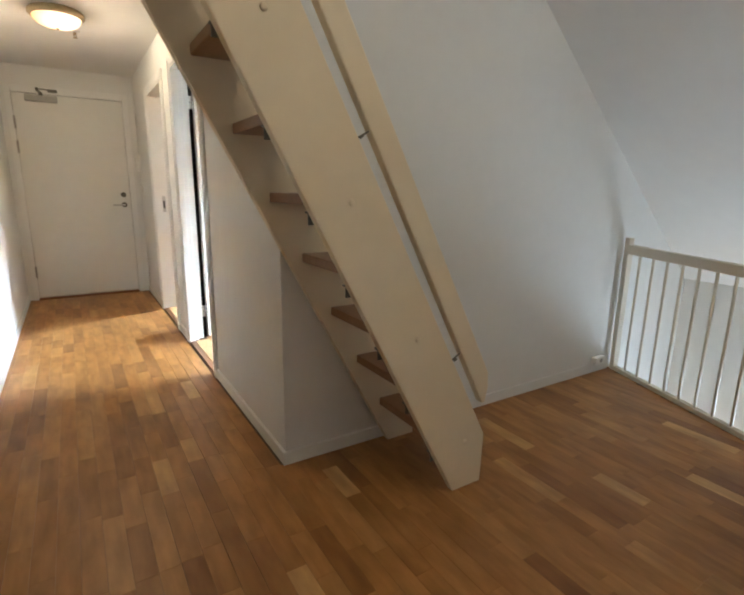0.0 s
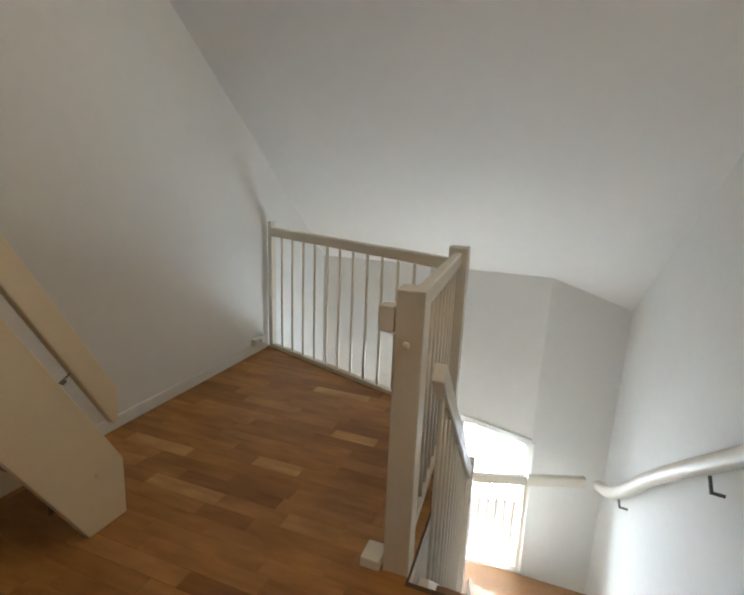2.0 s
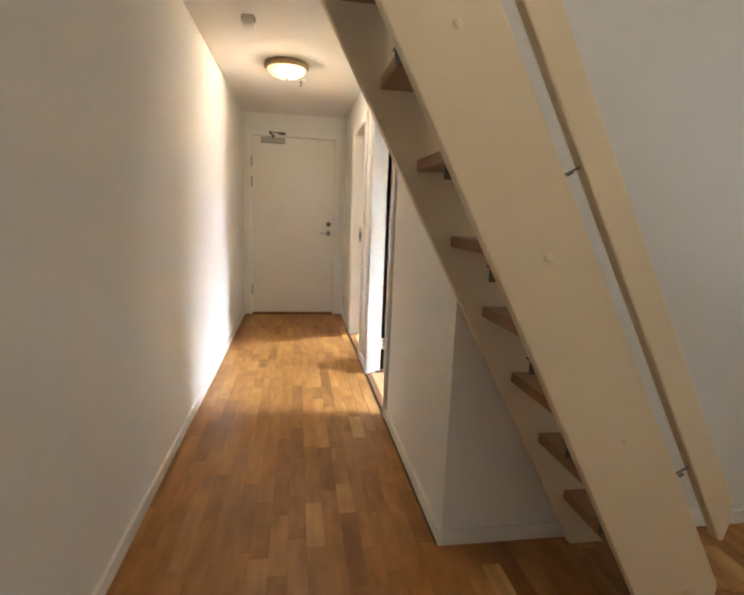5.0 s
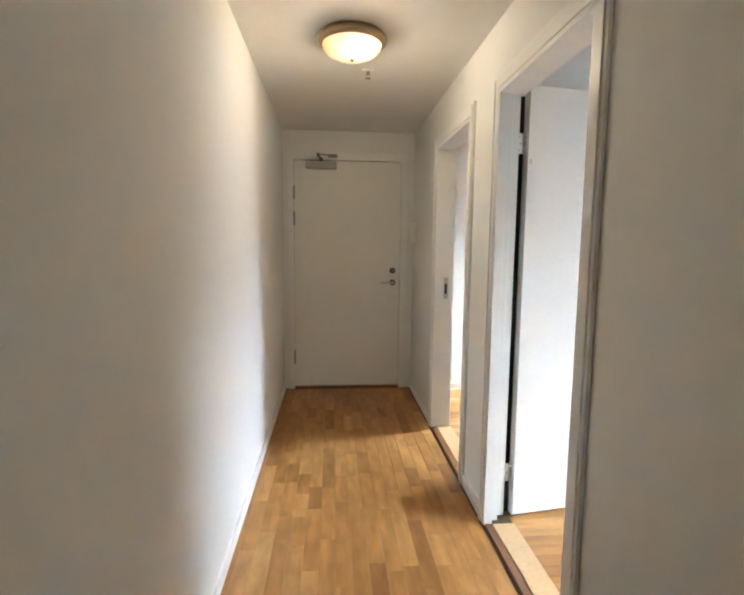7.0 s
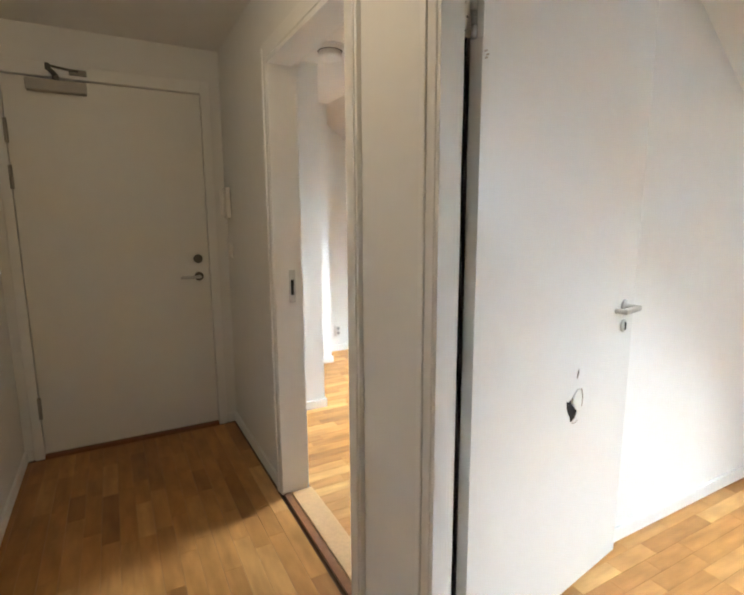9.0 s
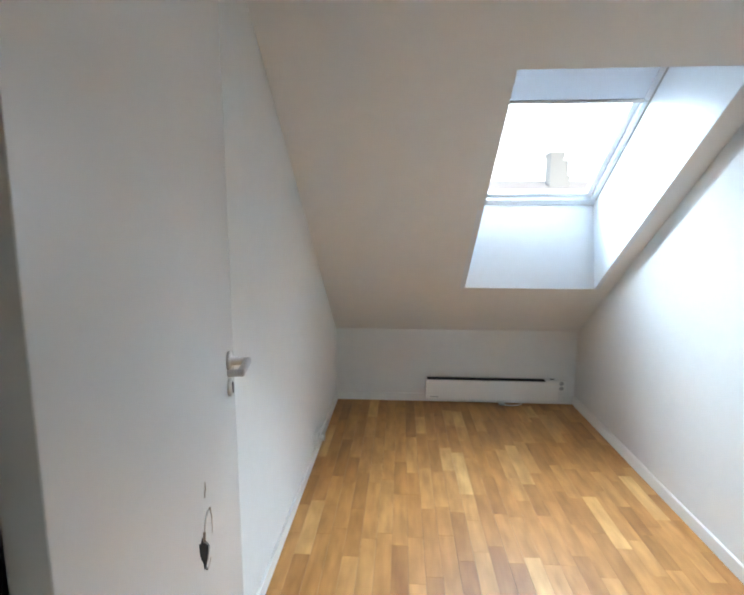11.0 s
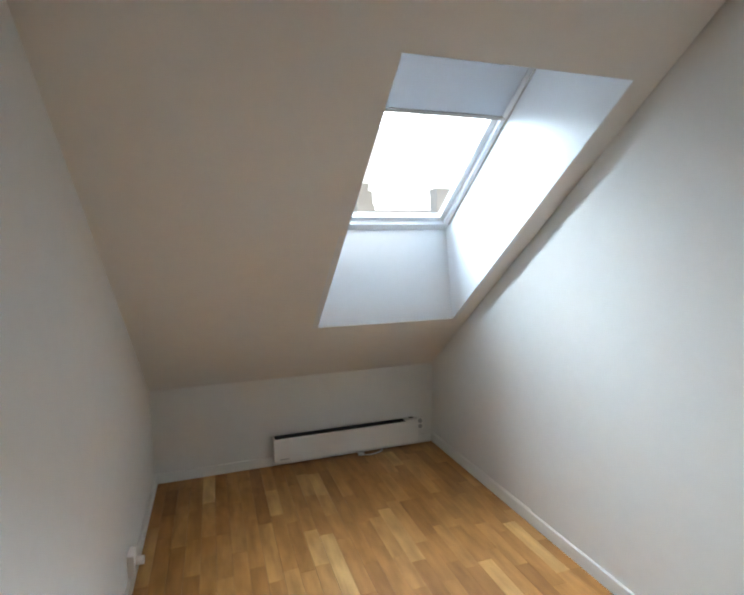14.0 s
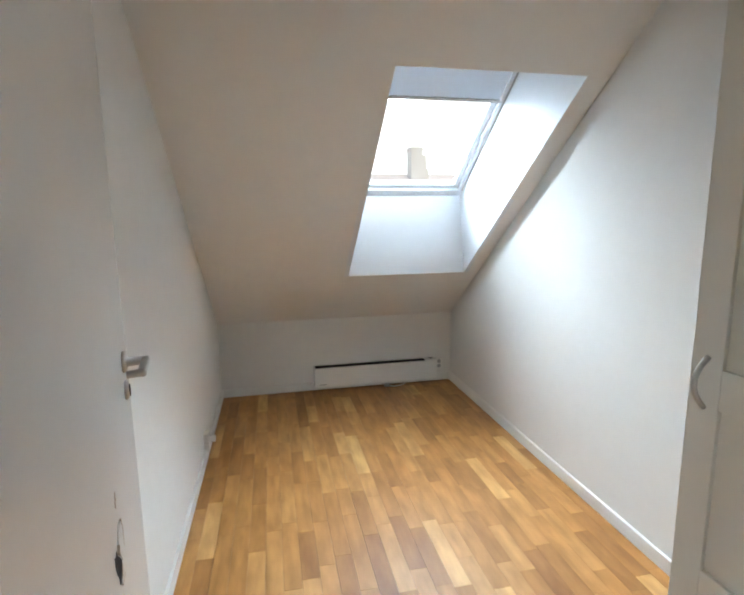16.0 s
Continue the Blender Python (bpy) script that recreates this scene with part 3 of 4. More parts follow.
lf = thing("bedroom_door", HP[0], HP[1], 0, "open white flush door with a splintered hole", "door")
LM = pose(HP[0], HP[1], 0, 0, 0, 9.2)


def leaf_part(name, bm, mat, parent, label="", smooth=False):
    bmesh.ops.transform(bm, matrix=LM, verts=bm.verts)
    return part(name, bm, mat, parent, label, smooth)


bm = bmesh.new()
box(bm, 0.004, 0.0, 0.012, 0.893, 0.040, 2.04, 0.002)
lfp = leaf_part("leaf", bm, DOORW, lf)
for z in (0.22, 1.79):
    bm = bmesh.new()
    box(bm, -0.034, 0.030, z - 0.045, -0.003, 0.034, z + 0.045, 0.001)
    box(bm, 0.003, -0.0025, z - 0.045, 0.008, 0.036, z + 0.045, 0.001)
    hg = leaf_part("hinge", bm, TRIM, lf, "overpainted steel hinge")
    for k in range(3):
        bm = bmesh.new()
        tube(bm, (-0.003, 0.022, z - 0.045 + 0.031 * k), (-0.003, 0.022, z - 0.018 + 0.031 * k), 0.0075, 14)
        leaf_part("knuckle", bm, STEEL, hg, "worn steel hinge knuckle", True)
    for dx, dz in ((-0.026, 0.03), (-0.018, 0.0), (-0.026, -0.03)):
        bm = bmesh.new()
        tube(bm, (dx, 0.0295, z + dz), (dx, 0.031, z + dz), 0.0032, 10)
        leaf_part("screw", bm, DARKM, hg)
bm = bmesh.new()
for dz, dx in ((1.715, 0.0), (1.708, 0.006), (1.700, 0.002)):
    prism(bm, [(0.010 + dx, dz), (0.020 + dx, dz + 0.004), (0.022 + dx, dz + 0.001), (0.012 + dx, dz - 0.004)], "y", -0.001, 0.0005)
leaf_part("chipped_paint", bm, CHIP, lf, "small chips in the paint under the hinge")
KXL = 0.818
for s in (-1, 1):
    y = 0.0 if s < 0 else 0.040
    bm = bmesh.new()
    lathe(bm, [(0.026, 0), (0.026, 0.006), (0.022, 0.009), (0.012, 0.010), (0.010, 0.045), (0.006, 0.048)], pose(KXL, y, 1.015, 90 if s < 0 else -90, 0, 0))
    rs = leaf_part("rosette", bm, STEEL, lf, "satin steel rosette", True)
    bm = bmesh.new()
    o = y + s * 0.05
    bar(bm, (KXL + 0.008, o, 1.015), (KXL - 0.105, o, 1.013), 0.018, 0.020, 0.006)
    tube(bm, (KXL - 0.098, o, 1.013), (KXL - 0.100, o - s * 0.032, 1.012), 0.009)
    leaf_part("lever_handle", bm, STEEL, rs, "satin steel lever")
    bm = bmesh.new()
    lathe(bm, [(0.024, 0), (0.024, 0.005), (0.020, 0.008), (0.010, 0.008)], pose(KXL, y, 0.945, 90 if s < 0 else -90, 0, 0))
    ke = leaf_part("key_escutcheon", bm, STEEL, lf, "round steel key escutcheon", True)
    # black sliver painted as the shade in the keyhole
    bm = bmesh.new()
    box(bm, KXL - 0.004, y + s * 0.010 - 0.001, 0.930, KXL + 0.004, y + s * 0.010 + 0.001, 0.958)
    leaf_part("keyhole", bm, BLACK, ke)
def torn(name, pts, y0, y1, mat, label):
    """A broken piece of the door skin; points along the leaf and up, from the tip of the hole."""
    bm = bmesh.new()
    prism(bm, [(0.480 + 0.0013 * u, 0.735 + 0.001 * v) for u, v in pts], "y", y0, y1)
    return leaf_part(name, bm, mat, lf, label)


# the hole is a flat piece; black is painted for its shade
torn("hole", [(-8, 6), (2, -2), (9, 5), (13, -10), (25, -22), (33, -34), (41, -40), (36, -56), (27, -70), (14, -72), (11, -54), (2, -40), (-6, -20)], -0.0012, 0.001, BLACK, "jagged dark hole broken through the skin")
torn("splinter", [(22, -66), (30, -62), (38, -46), (34, -60), (28, -72)], -0.003, -0.0013, CHIP, "brown splintered fibreboard")
torn("splinter", [(10, 0), (15, 12), (17, -4), (14, -10)], -0.006, -0.0013, CHIP, "raised brown splinter")
torn("torn_skin", [(18, -2), (24, 22), (40, 36), (54, 30), (62, 2), (60, -28), (50, -56), (40, -76), (24, -80), (20, -72), (34, -62), (42, -44), (30, -24), (20, -12)], -0.0035, -0.001, DOORW, "torn lifted paint skin")
torn("crack", [(22, -78), (40, -77), (44, -72), (46, -76), (38, -81), (22, -81)], -0.004, -0.0005, CHIP, "")
torn("crack", [(60, -30), (64, 2), (56, 30), (59, 31), (67, 2), (63, -32)], -0.004, -0.0005, CHIP, "")
torn("crack", [(34, 72), (36, 72), (37, 84), (44, 84), (44, 86), (34, 86)], -0.002, -0.0005, CHIP, "")
torn("crack", [(38, 86), (40, 86), (41, 102), (39, 102)], -0.002, -0.0005, CHIP, "")

# loft stair
ls = thing("loft_stair", 1.75, 1.72, 0, "steep cream-painted open loft stair with brown treads", "stair")


def string(name, y0, y1):
    bm = bmesh.new()
    hi = 0.214
    x_hi = 1.862
    prism(bm, [(1.706, 0), (1.855, 0), (x_hi, hi), (x_hi - (3.05 - hi) / 1.855, 3.05), (1.706 - 3.05 / 1.855, 3.05)], "y", y0, y1, 0.004)
    return part(name, bm, CREAM, ls, "cream-painted string board")


near = string("near_string", 1.471, 1.506)
string("wall_string", 1.945, 1.98)
for i in range(12):
    z = 0.234 + i * 0.2355
    xf = 1.862 - (z - 0.214) / 1.855 - 0.012
    bm = bmesh.new()
    prism(bm, [(xf, 1.504), (xf - 0.186, 1.504), (xf - 0.186, 1.947), (xf, 1.947)], "z", z - 0.036, z, 0.004)
    tr = part("tread", bm, TREAD, ls, "brown stained wooden tread")
    bm = bmesh.new()
    box(bm, xf - 0.228, 1.506, z - 0.090, xf - 0.200, 1.511, z - 0.050, 0.001)
    box(bm, xf - 0.228, 1.5115, z - 0.056, xf - 0.150, 1.532, z - 0.050, 0.001)
    box(bm, xf - 0.180, 1.5115, z - 0.0495, xf - 0.150, 1.532, z - 0.0365, 0.001)
    part("angle_bracket", bm, DARKM, tr, "small dark angle bracket")
for x, z in ((1.758, 0.208), (1.50, 0.677), (1.231, 1.152), (0.974, 1.638), (0.71, 2.11)):
    bm = bmesh.new()
    lathe(bm, [(0.011, 0), (0.010, 0.003), (0.007, 0.006), (0.003, 0.006)], pose(x, 1.471, z, 90, 0, 0), 16)
    part("bolt_cap", bm, CREAM, near, "painted bolt cap", True)

bm = bmesh.new()
prism(bm, [(1.842, 0.353), (1.857, 0.353), (1.871, 0.415), (1.866, 0.482), (1.866 - (3.05 - 0.482) / 1.855, 3.05), (1.842 - (3.05 - 0.353) / 1.855, 3.05)], "y", 1.474, 1.510, 0.005)
rail = part("handrail", bm, CREAM, ls, "cream-painted plank handrail above the string")
for z in (0.56, 1.34, 2.12):
    x = 1.862 - (z - 0.214) / 1.855
    bm = bmesh.new()
    tube(bm, (x - 0.012, 1.488, z - 0.006), (x + 0.05, 1.488, z + 0.027), 0.0032, 12)
    tube(bm, (x + 0.006, 1.477, z + 0.003), (x + 0.018, 1.477, z + 0.010), 0.0045, 12)
    part("bracket", bm, DARKM, rail, "small dark metal bracket")

# landing balustrade
NW, CP, WP = (2.012, 0.488), (3.045, 0.56), (3.585, 1.955)
ba = thing("landing_balustrade", NW[0], NW[1], 0, "cream-painted balustrade with square newels round the stairwell", "balustrade")


def post(name, x, y, z0, z1, w, parent, turn=0.0):
    bm = bmesh.new()
    box(bm, -w / 2, -w / 2, z0, w / 2, w / 2, z1, 0.004, pose(x, y, 0, 0, 0, turn))
    return part(name, bm, BALUST, parent)


nw = post("newel", NW[0], NW[1], -0.15, 0.912, 0.083, ba, 3)
bm = bmesh.new()
lathe(bm, [(0.011, 0), (0.010, 0.003), (0.007, 0.006), (0.003, 0.006)], pose(NW[0] - 0.0415, NW[1] + 0.004, 0.755, 0, -90, 3), 16)
part("bolt_cap", bm, BALUST, nw, "painted bolt cap", True)
post("newel", CP[0], CP[1], -0.25, 0.905, 0.092, ba, 3)
post("wall_post", WP[0], WP[1], 0.0, 0.905, 0.04, ba, -20)
bm = bmesh.new()
box(bm, 1.955, 0.535, 0.0, 2.04, 0.60, 0.035, 0.004)
part("foot_block", bm, BALUST, ba)
bm = bmesh.new()
box(bm, 1.968, 0.531, 0.785, 2.03, 0.578, 0.86, 0.004)
part("rail_stub", bm, BALUST, ba)


def fence(a, b, top, low, n, parent, r=0.0085, rail_h=0.06):
    """Handrail, foot rail and upright rods between two points in plan; top and low are heights at both ends."""
    bm = bmesh.new()
    bar(bm, (a[0], a[1], top[0]), (b[0], b[1], top[1]), 0.04, rail_h, 0.005)
    part("handrail", bm, BALUST, parent)
    bm = bmesh.new()
    bar(bm, (a[0], a[1], low[0]), (b[0], b[1], low[1]), 0.035, 0.03, 0.004)
    part("foot_rail", bm, BALUST, parent)
    for i in range(n):
        f = (i + 1) / (n + 1)
        x, y = a[0] + f * (b[0] - a[0]), a[1] + f * (b[1] - a[1])
        bm = bmesh.new()
        tube(bm, (x, y, low[0] + f * (low[1] - low[0])), (x, y, top[0] + f * (top[1] - top[0])), r, 10)
        part("baluster", bm, BALUST, parent, "slim painted round baluster", True)


fence((CP[0] + 0.03, CP[1] + 0.04), WP, (0.812, 0.833), (0.015, 0.015), 12, ba)
fence((NW[0] + 0.03, NW[1]), (CP[0] - 0.03, CP[1]), (0.86, 0.85), (0.015, 0.015), 9, ba)

# stairs down with their balustrade
dn = thing("stairs_down", 3.0, -0.1, -2.6, "white stairs down with brown treads along the wall", "stair")
N, GO, RI = 10, 0.205, 0.205
for i in range(1, N):
    x = 1.975 + (i - 1) * GO
    bm = bmesh.new()
    box(bm, x - 0.02, -0.78, -i * RI - 0.035, x + GO + 0.012, 0.388, -i * RI, 0.004)
    part("tread", bm, TREAD, dn, "brown stained tread")
    bm = bmesh.new()
    box(bm, x - 0.016, -0.78, -i * RI, x, 0.388, -(i - 1) * RI - 0.036)
    part("riser", bm, TRIM, dn)
bm = bmesh.new()
box(bm, 1.975 + (N - 1) * GO, -0.72, -N * RI - 0.04, 4.47, 0.60, -N * RI, 0.004)
part("landing", bm, TREAD, dn, "brown landing board")
# winders fanning out from the foot of the lower newel
for i in range(3):
    a0, a1, z = radians(-165 + 32 * i), radians(-133 + 32 * i), -1.89 - 0.05 * i
    c, q = (4.10, 0.47), 0.78
    p0, p1 = [(c[0] + q * math.cos(u), c[1] + q * math.sin(u)) for u in (a0, a1)]
    bm = bmesh.new()
    prism(bm, [c, p0, p1], "z", z - 0.035, z, 0.003)
    part("winder", bm, TREAD, dn, "brown stained winder tread")
    bm = bmesh.new()
    bar(bm, (c[0], c[1], z - 0.10), (p1[0], p1[1], z - 0.10), 0.014, 0.13)
    part("riser", bm, TRIM, dn)
for y, nm in ((0.390, "inner_string"), (-0.80, "wall_string")):
    bm = bmesh.new()
    prism(bm, [(1.975, -0.03), (1.975, -0.36), (4.00, -2.39), (4.3, -2.39), (4.3, -2.08), (4.02, -2.08)], "y", y, y + 0.035, 0.003)
    part(nm, bm, TRIM, dn)
sb = thing("stair_balustrade", 3.0, 0.48, -1.3, "white balustrade down the stairs with slim balusters", "balustrade")
fence((2.05, 0.409), (3.0, 0.420), (0.66, -0.25), (-0.08, -1.03), 11, sb)
post("newel", 3.03, 0.424, -1.35, -0.19, 0.065, sb)
gr = thing("window_guard", 4.3, 0.1, -1.9, "white guard rail in front of the low window", "railing")
post("newel", 4.15, 0.55, -2.05, -1.0, 0.06, gr)
fence((4.17, 0.52), (4.27, 0.13), (-1.035, -1.015), (-1.80, -1.82), 5, gr, rail_h=0.075)
post("end_post", 4.275, 0.115, -1.85, -1.0, 0.03, gr)
bm = bmesh.new()
bar(bm, (4.275, 0.115, -1.015), (4.40, -0.30, -0.995), 0.05, 0.08, 0.006)
part("handrail", bm, BALUST, gr)
bm = bmesh.new()
tube(bm, (4.50, 0.06, -1.10), (4.31, 0.04, -1.05), 0.009)
part("bracket", bm, DARKM, gr, "dark metal bracket")
wh = thing("wall_handrail", 3.4, -0.6, -0.4, "white wooden wall handrail on dark brackets", "handrail")
cu = bpy.data.curves.new("rail", "CURVE")
cu.dimensions, cu.bevel_depth, cu.bevel_resolution = "3D", 0.042, 4
sp = cu.splines.new("BEZIER")
path = [(4.42, -0.40, -1.015), (4.20, -0.45, -0.91), (3.5, -0.525, -0.33), (2.6, -0.625, 0.365), (1.9, -0.70, 0.90)]
sp.bezier_points.add(len(path) - 1)
for b, p in zip(sp.bezier_points, path):
    b.co, b.handle_left_type, b.handle_right_type = p, "AUTO", "AUTO"
cu.materials.append(BALUST)
cu.use_fill_caps = True
tmp = new("rail_curve", cu)
dg = bpy.context.evaluated_depsgraph_get()
me = bpy.data.meshes.new_from_object(tmp.evaluated_get(dg))
bpy.data.objects.remove(tmp)
ro = new("rail", me)
ro.parent, ro.matrix_parent_inverse = wh, wh.matrix_world.inverted()
for x, z in ((4.1, -0.86), (3.0, 0.02), (2.2, 0.63)):
    y = -0.46 - (4.95 - x) * 0.11
    bm = bmesh.new()
    tube(bm, (x, y, z - 0.09), (x, y + 0.05, z - 0.085), 0.008)
    tube(bm, (x, y + 0.05, z - 0.09), (x, y + 0.07, z - 0.01), 0.008)
    part("bracket", bm, DARKM, wh, "dark metal bracket")

# corridor fittings
lp = thing("corridor_ceiling_lamp", 0.56, 4.27, CH, "lit dome ceiling lamp with a metal ring", "ceiling lamp")
bm = bmesh.new()
lathe(bm, [(0.15, 0), (0.165, -0.015), (0.165, -0.035), (0.15, -0.045), (0.135, -0.045)], pose(0.56, 4.27, CH), 48)
part("ring", bm, BRASS, lp, "brown metal ring", True)
bm = bmesh.new()
lathe(bm, [(0.143, -0.040), (0.138, -0.060), (0.118, -0.082), (0.085, -0.098), (0.045, -0.106), (0.010, -0.108)], pose(0.56, 4.27, CH), 48)
sh = part("shade", bm, SHADE, lp, "glowing frosted glass dome", True)
sh.visible_shadow = False
bm = bmesh.new()
lathe(bm, [(0.008, -0.106), (0.010, -0.114), (0.004, -0.120)], pose(0.56, 4.27, CH), 12)
part("finial", bm, BRASS, lp)
sd = thing("sprinkler_head", 0.67, 4.71, CH, "small brass sprinkler head hanging from the ceiling", "sprinkler")
bm = bmesh.new()
lathe(bm, [(0.034, 0), (0.034, -0.004), (0.024, -0.009), (0.010, -0.010)], pose(0.67, 4.71, CH))
part("rose", bm, PLAST, sd, "", True)
bm = bmesh.new()
tube(bm, (0.67, 4.71, CH - 0.010), (0.67, 4.71, CH - 0.026), 0.009, 14)
for o in (-0.011, 0.011):
    bar(bm, (0.67 + o, 4.71, CH - 0.024), (0.67 + o * 0.4, 4.71, CH - 0.046), 0.004, 0.004)
part("frame", bm, BRASS, sd)
bm = bmesh.new()
lathe(bm, [(0.016, -0.046), (0.017, -0.049), (0.006, -0.050)], pose(0.67, 4.71, CH), 20)
part("deflector", bm, BRASS, sd, "", True)
hd = thing("ceiling_hook_box", 0.37, 3.45, CH, "small grey junction box on the ceiling", "junction box")
bm = bmesh.new()
box(bm, 0.33, 3.41, CH - 0.05, 0.40, 3.50, CH, 0.006)
bx = part("body", bm, PLAST, hd)
bm = bmesh.new()
for i in range(3):
    box(bm, 0.328, 3.412 + i * 0.014, CH - 0.034, 0.402, 3.419 + i * 0.014, CH - 0.012)
part("slots", bm, DARKM, bx)

# outlet by the landing post
ol = thing("wall_outlet", 3.44, YS, 0.08, "white surface socket on the skirting by the railing", "socket", "wall sockets")
bm = bmesh.new()
box(bm, 3.38, YS - 0.04, 0.062, 3.50, YS, 0.11, 0.008)
part("body", bm, PLAST, ol)
bm = bmesh.new()
lathe(bm, [(0.014, 0), (0.014, 0.002), (0.006, 0.002)], pose(3.44, YS - 0.04, 0.087, 90, 0, 0), 16)
part("socket_face", bm, GREYP, ol)

# ---- bedroom ----
ht = thing("panel_heater", KX, 3.000, 0.05, "low white electric panel heater on the knee wall", "heater")
HZ0, HZ1 = 0.045, 0.198
bm = bmesh.new()
prism(bm, [(KX - 0.082, HZ0), (KX - 0.012, HZ0), (KX - 0.012, HZ1), (KX - 0.069, HZ1), (KX - 0.082, HZ1 - 0.008)], "y", 2.505, 3.505, 0.003)
hb = part("body", bm, HEAT, ht)
# solid black inlay, coloured like the shade in the outlet slot
bm = bmesh.new()
box(bm, KX - 0.072, 2.600, HZ1 - 0.003, KX - 0.014, 3.495, HZ1 + 0.002)
part("grille", bm, BLACK, ht, "outlet slot with its shade painted black")
bm = bmesh.new()
box(bm, KX - 0.083, 2.510, HZ1 - 0.012, KX - 0.014, 2.600, HZ1 + 0.008, 0.003)
th = part("thermostat", bm, PLAST, ht)
bm = bmesh.new()
box(bm, KX - 0.05, 2.530, HZ1 + 0.007, KX - 0.03, 2.560, HZ1 + 0.012, 0.002)
part("dial", bm, DARKM, th)
bm = bmesh.new()
box(bm, KX - 0.084, 3.410, HZ0 + 0.016, KX - 0.0815, 3.470, HZ0 + 0.022)
part("maker_mark", bm, GREYP, ht, "small grey printed mark")
for y in (2.720, 3.270):
    bm = bmesh.new()
    box(bm, KX - 0.014, y, HZ0 + 0.02, KX, y + 0.03, HZ1 - 0.02)
    part("wall_bracket", bm, GREYM, ht)
bm = bmesh.new()
pp = [(KX - 0.04, 2.770, HZ0), (KX - 0.06, 2.770, 0.012), (KX - 0.08, 2.810, 0.008), (KX - 0.09, 2.870, 0.008), (KX - 0.075, 2.915, 0.010)]
for a, b in zip(pp, pp[1:]):
    tube(bm, a, b, 0.004, 8)
tube(bm, (KX - 0.075, 2.905, 0.016), (KX - 0.07, 2.945, 0.018), 0.014, 12)
part("flex_and_plug", bm, PLAST, ht, "loose white flex with plug")
so = thing("wall_outlet", KX, 2.460, 0.15, "white double wall socket beside the heater", "socket", "wall sockets")
bm = bmesh.new()
box(bm, KX - 0.014, 2.425, 0.10, KX, 2.500, 0.19, 0.004)
pl = part("plate", bm, PLAST, so)
for z in (0.125, 0.165):
    bm = bmesh.new()
    lathe(bm, [(0.016, 0), (0.016, 0.003), (0.005, 0.003)], pose(KX - 0.014, 2.462, z, 0, -90, 0), 16)
    part("socket_face", bm, GREYP, pl)
so2 = thing("wall_outlet", 3.65, BY1, 0.12, "white socket with plug on the bedroom skirting", "socket", "wall sockets")
bm = bmesh.new()
box(bm, 3.605, BY1 - 0.03, 0.065, 3.685, BY1, 0.16, 0.006)
part("body", bm, PLAST, so2)
bm = bmesh.new()
tube(bm, (3.645, BY1 - 0.03, 0.115), (3.645, BY1 - 0.06, 0.115), 0.018, 16)
part("plug", bm, PLAST, so2)

cb = thing("cable", 4.0, BY0, 0.066, "white cable laid along the skirting top", "cable")
bm = bmesh.new()
for a, b in (((KX - 0.02, BY0 + 0.008, 0.067), (4.2, BY0 + 0.008, 0.067)), ((4.2, BY0 + 0.008, 0.067), (3.72, BY0 + 0.008, 0.067)), ((3.72, BY0 + 0.008, 0.067), (3.46, BY0 + 0.009, 0.068))):
    tube(bm, a, b, 0.0045, 8)
part("flex", bm, PLAST, cb)

# wardrobe with framed door
wd = thing("wardrobe", 1.6, 2.59, 0, "tall off-white wardrobe with framed panel door", "wardrobe")
WX0, WX1, WY = RX + 0.004, 1.855, 2.83
bm = bmesh.new()
box(bm, WX0, BY0 + 0.002, 0.0, WX1, WY - 0.021, 2.01, 0.002)
part("body", bm, WARD, wd)
for nm, x0, x1, z0, z1 in (("stile", WX0 + 0.003, WX0 + 0.083, 0.06, 2.0), ("stile", WX1 - 0.083, WX1 - 0.003, 0.06, 2.0)):
    bm = bmesh.new()
    box(bm, x0, WY - 0.019, z0, x1, WY, z1, 0.002)
    part(nm, bm, WARD, wd)
for z0, z1 in ((0.06, 0.14), (0.45, 0.52), (0.915, 1.01), (1.41, 1.487), (1.93, 2.0)):
    bm = bmesh.new()
    box(bm, WX0 + 0.083, WY - 0.019, z0, WX1 - 0.083, WY, z1, 0.002)
    part("rail", bm, WARD, wd)
for z0, z1 in ((0.14, 0.45), (0.52, 0.915), (1.01, 1.41), (1.487, 1.93)):
    bm = bmesh.new()
    box(bm, WX0 + 0.081, WY - 0.019, z0 - 0.002, WX1 - 0.081, WY - 0.010, z1 + 0.002)
    part("panel", bm, WARD, wd)
bm = bmesh.new()
rings = []
for i in range(13):
    a = -1 + i / 6
    c = Vector((WX1 - 0.048, WY + 0.032 * (1 - a * a) + 0.002, 0.972 + 0.060 * a))
    out = Vector((0, 0.06, 0.064 * a)).normalized()
    rings.append([bm.verts.new(c + 0.0065 * (math.cos(u) * out + math.sin(u) * Vector((1, 0, 0)))) for u in [k * math.pi / 5 for k in range(10)]])
for p, q in zip(rings, rings[1:]):
    for k in range(10):
        bm.faces.new((p[k], p[(k + 1) % 10], q[(k + 1) % 10], q[k]))
bm.faces.new(rings[0])
bm.faces.new(rings[-1])
part("handle", bm, STEEL, wd, "curved satin steel bow handle", True)

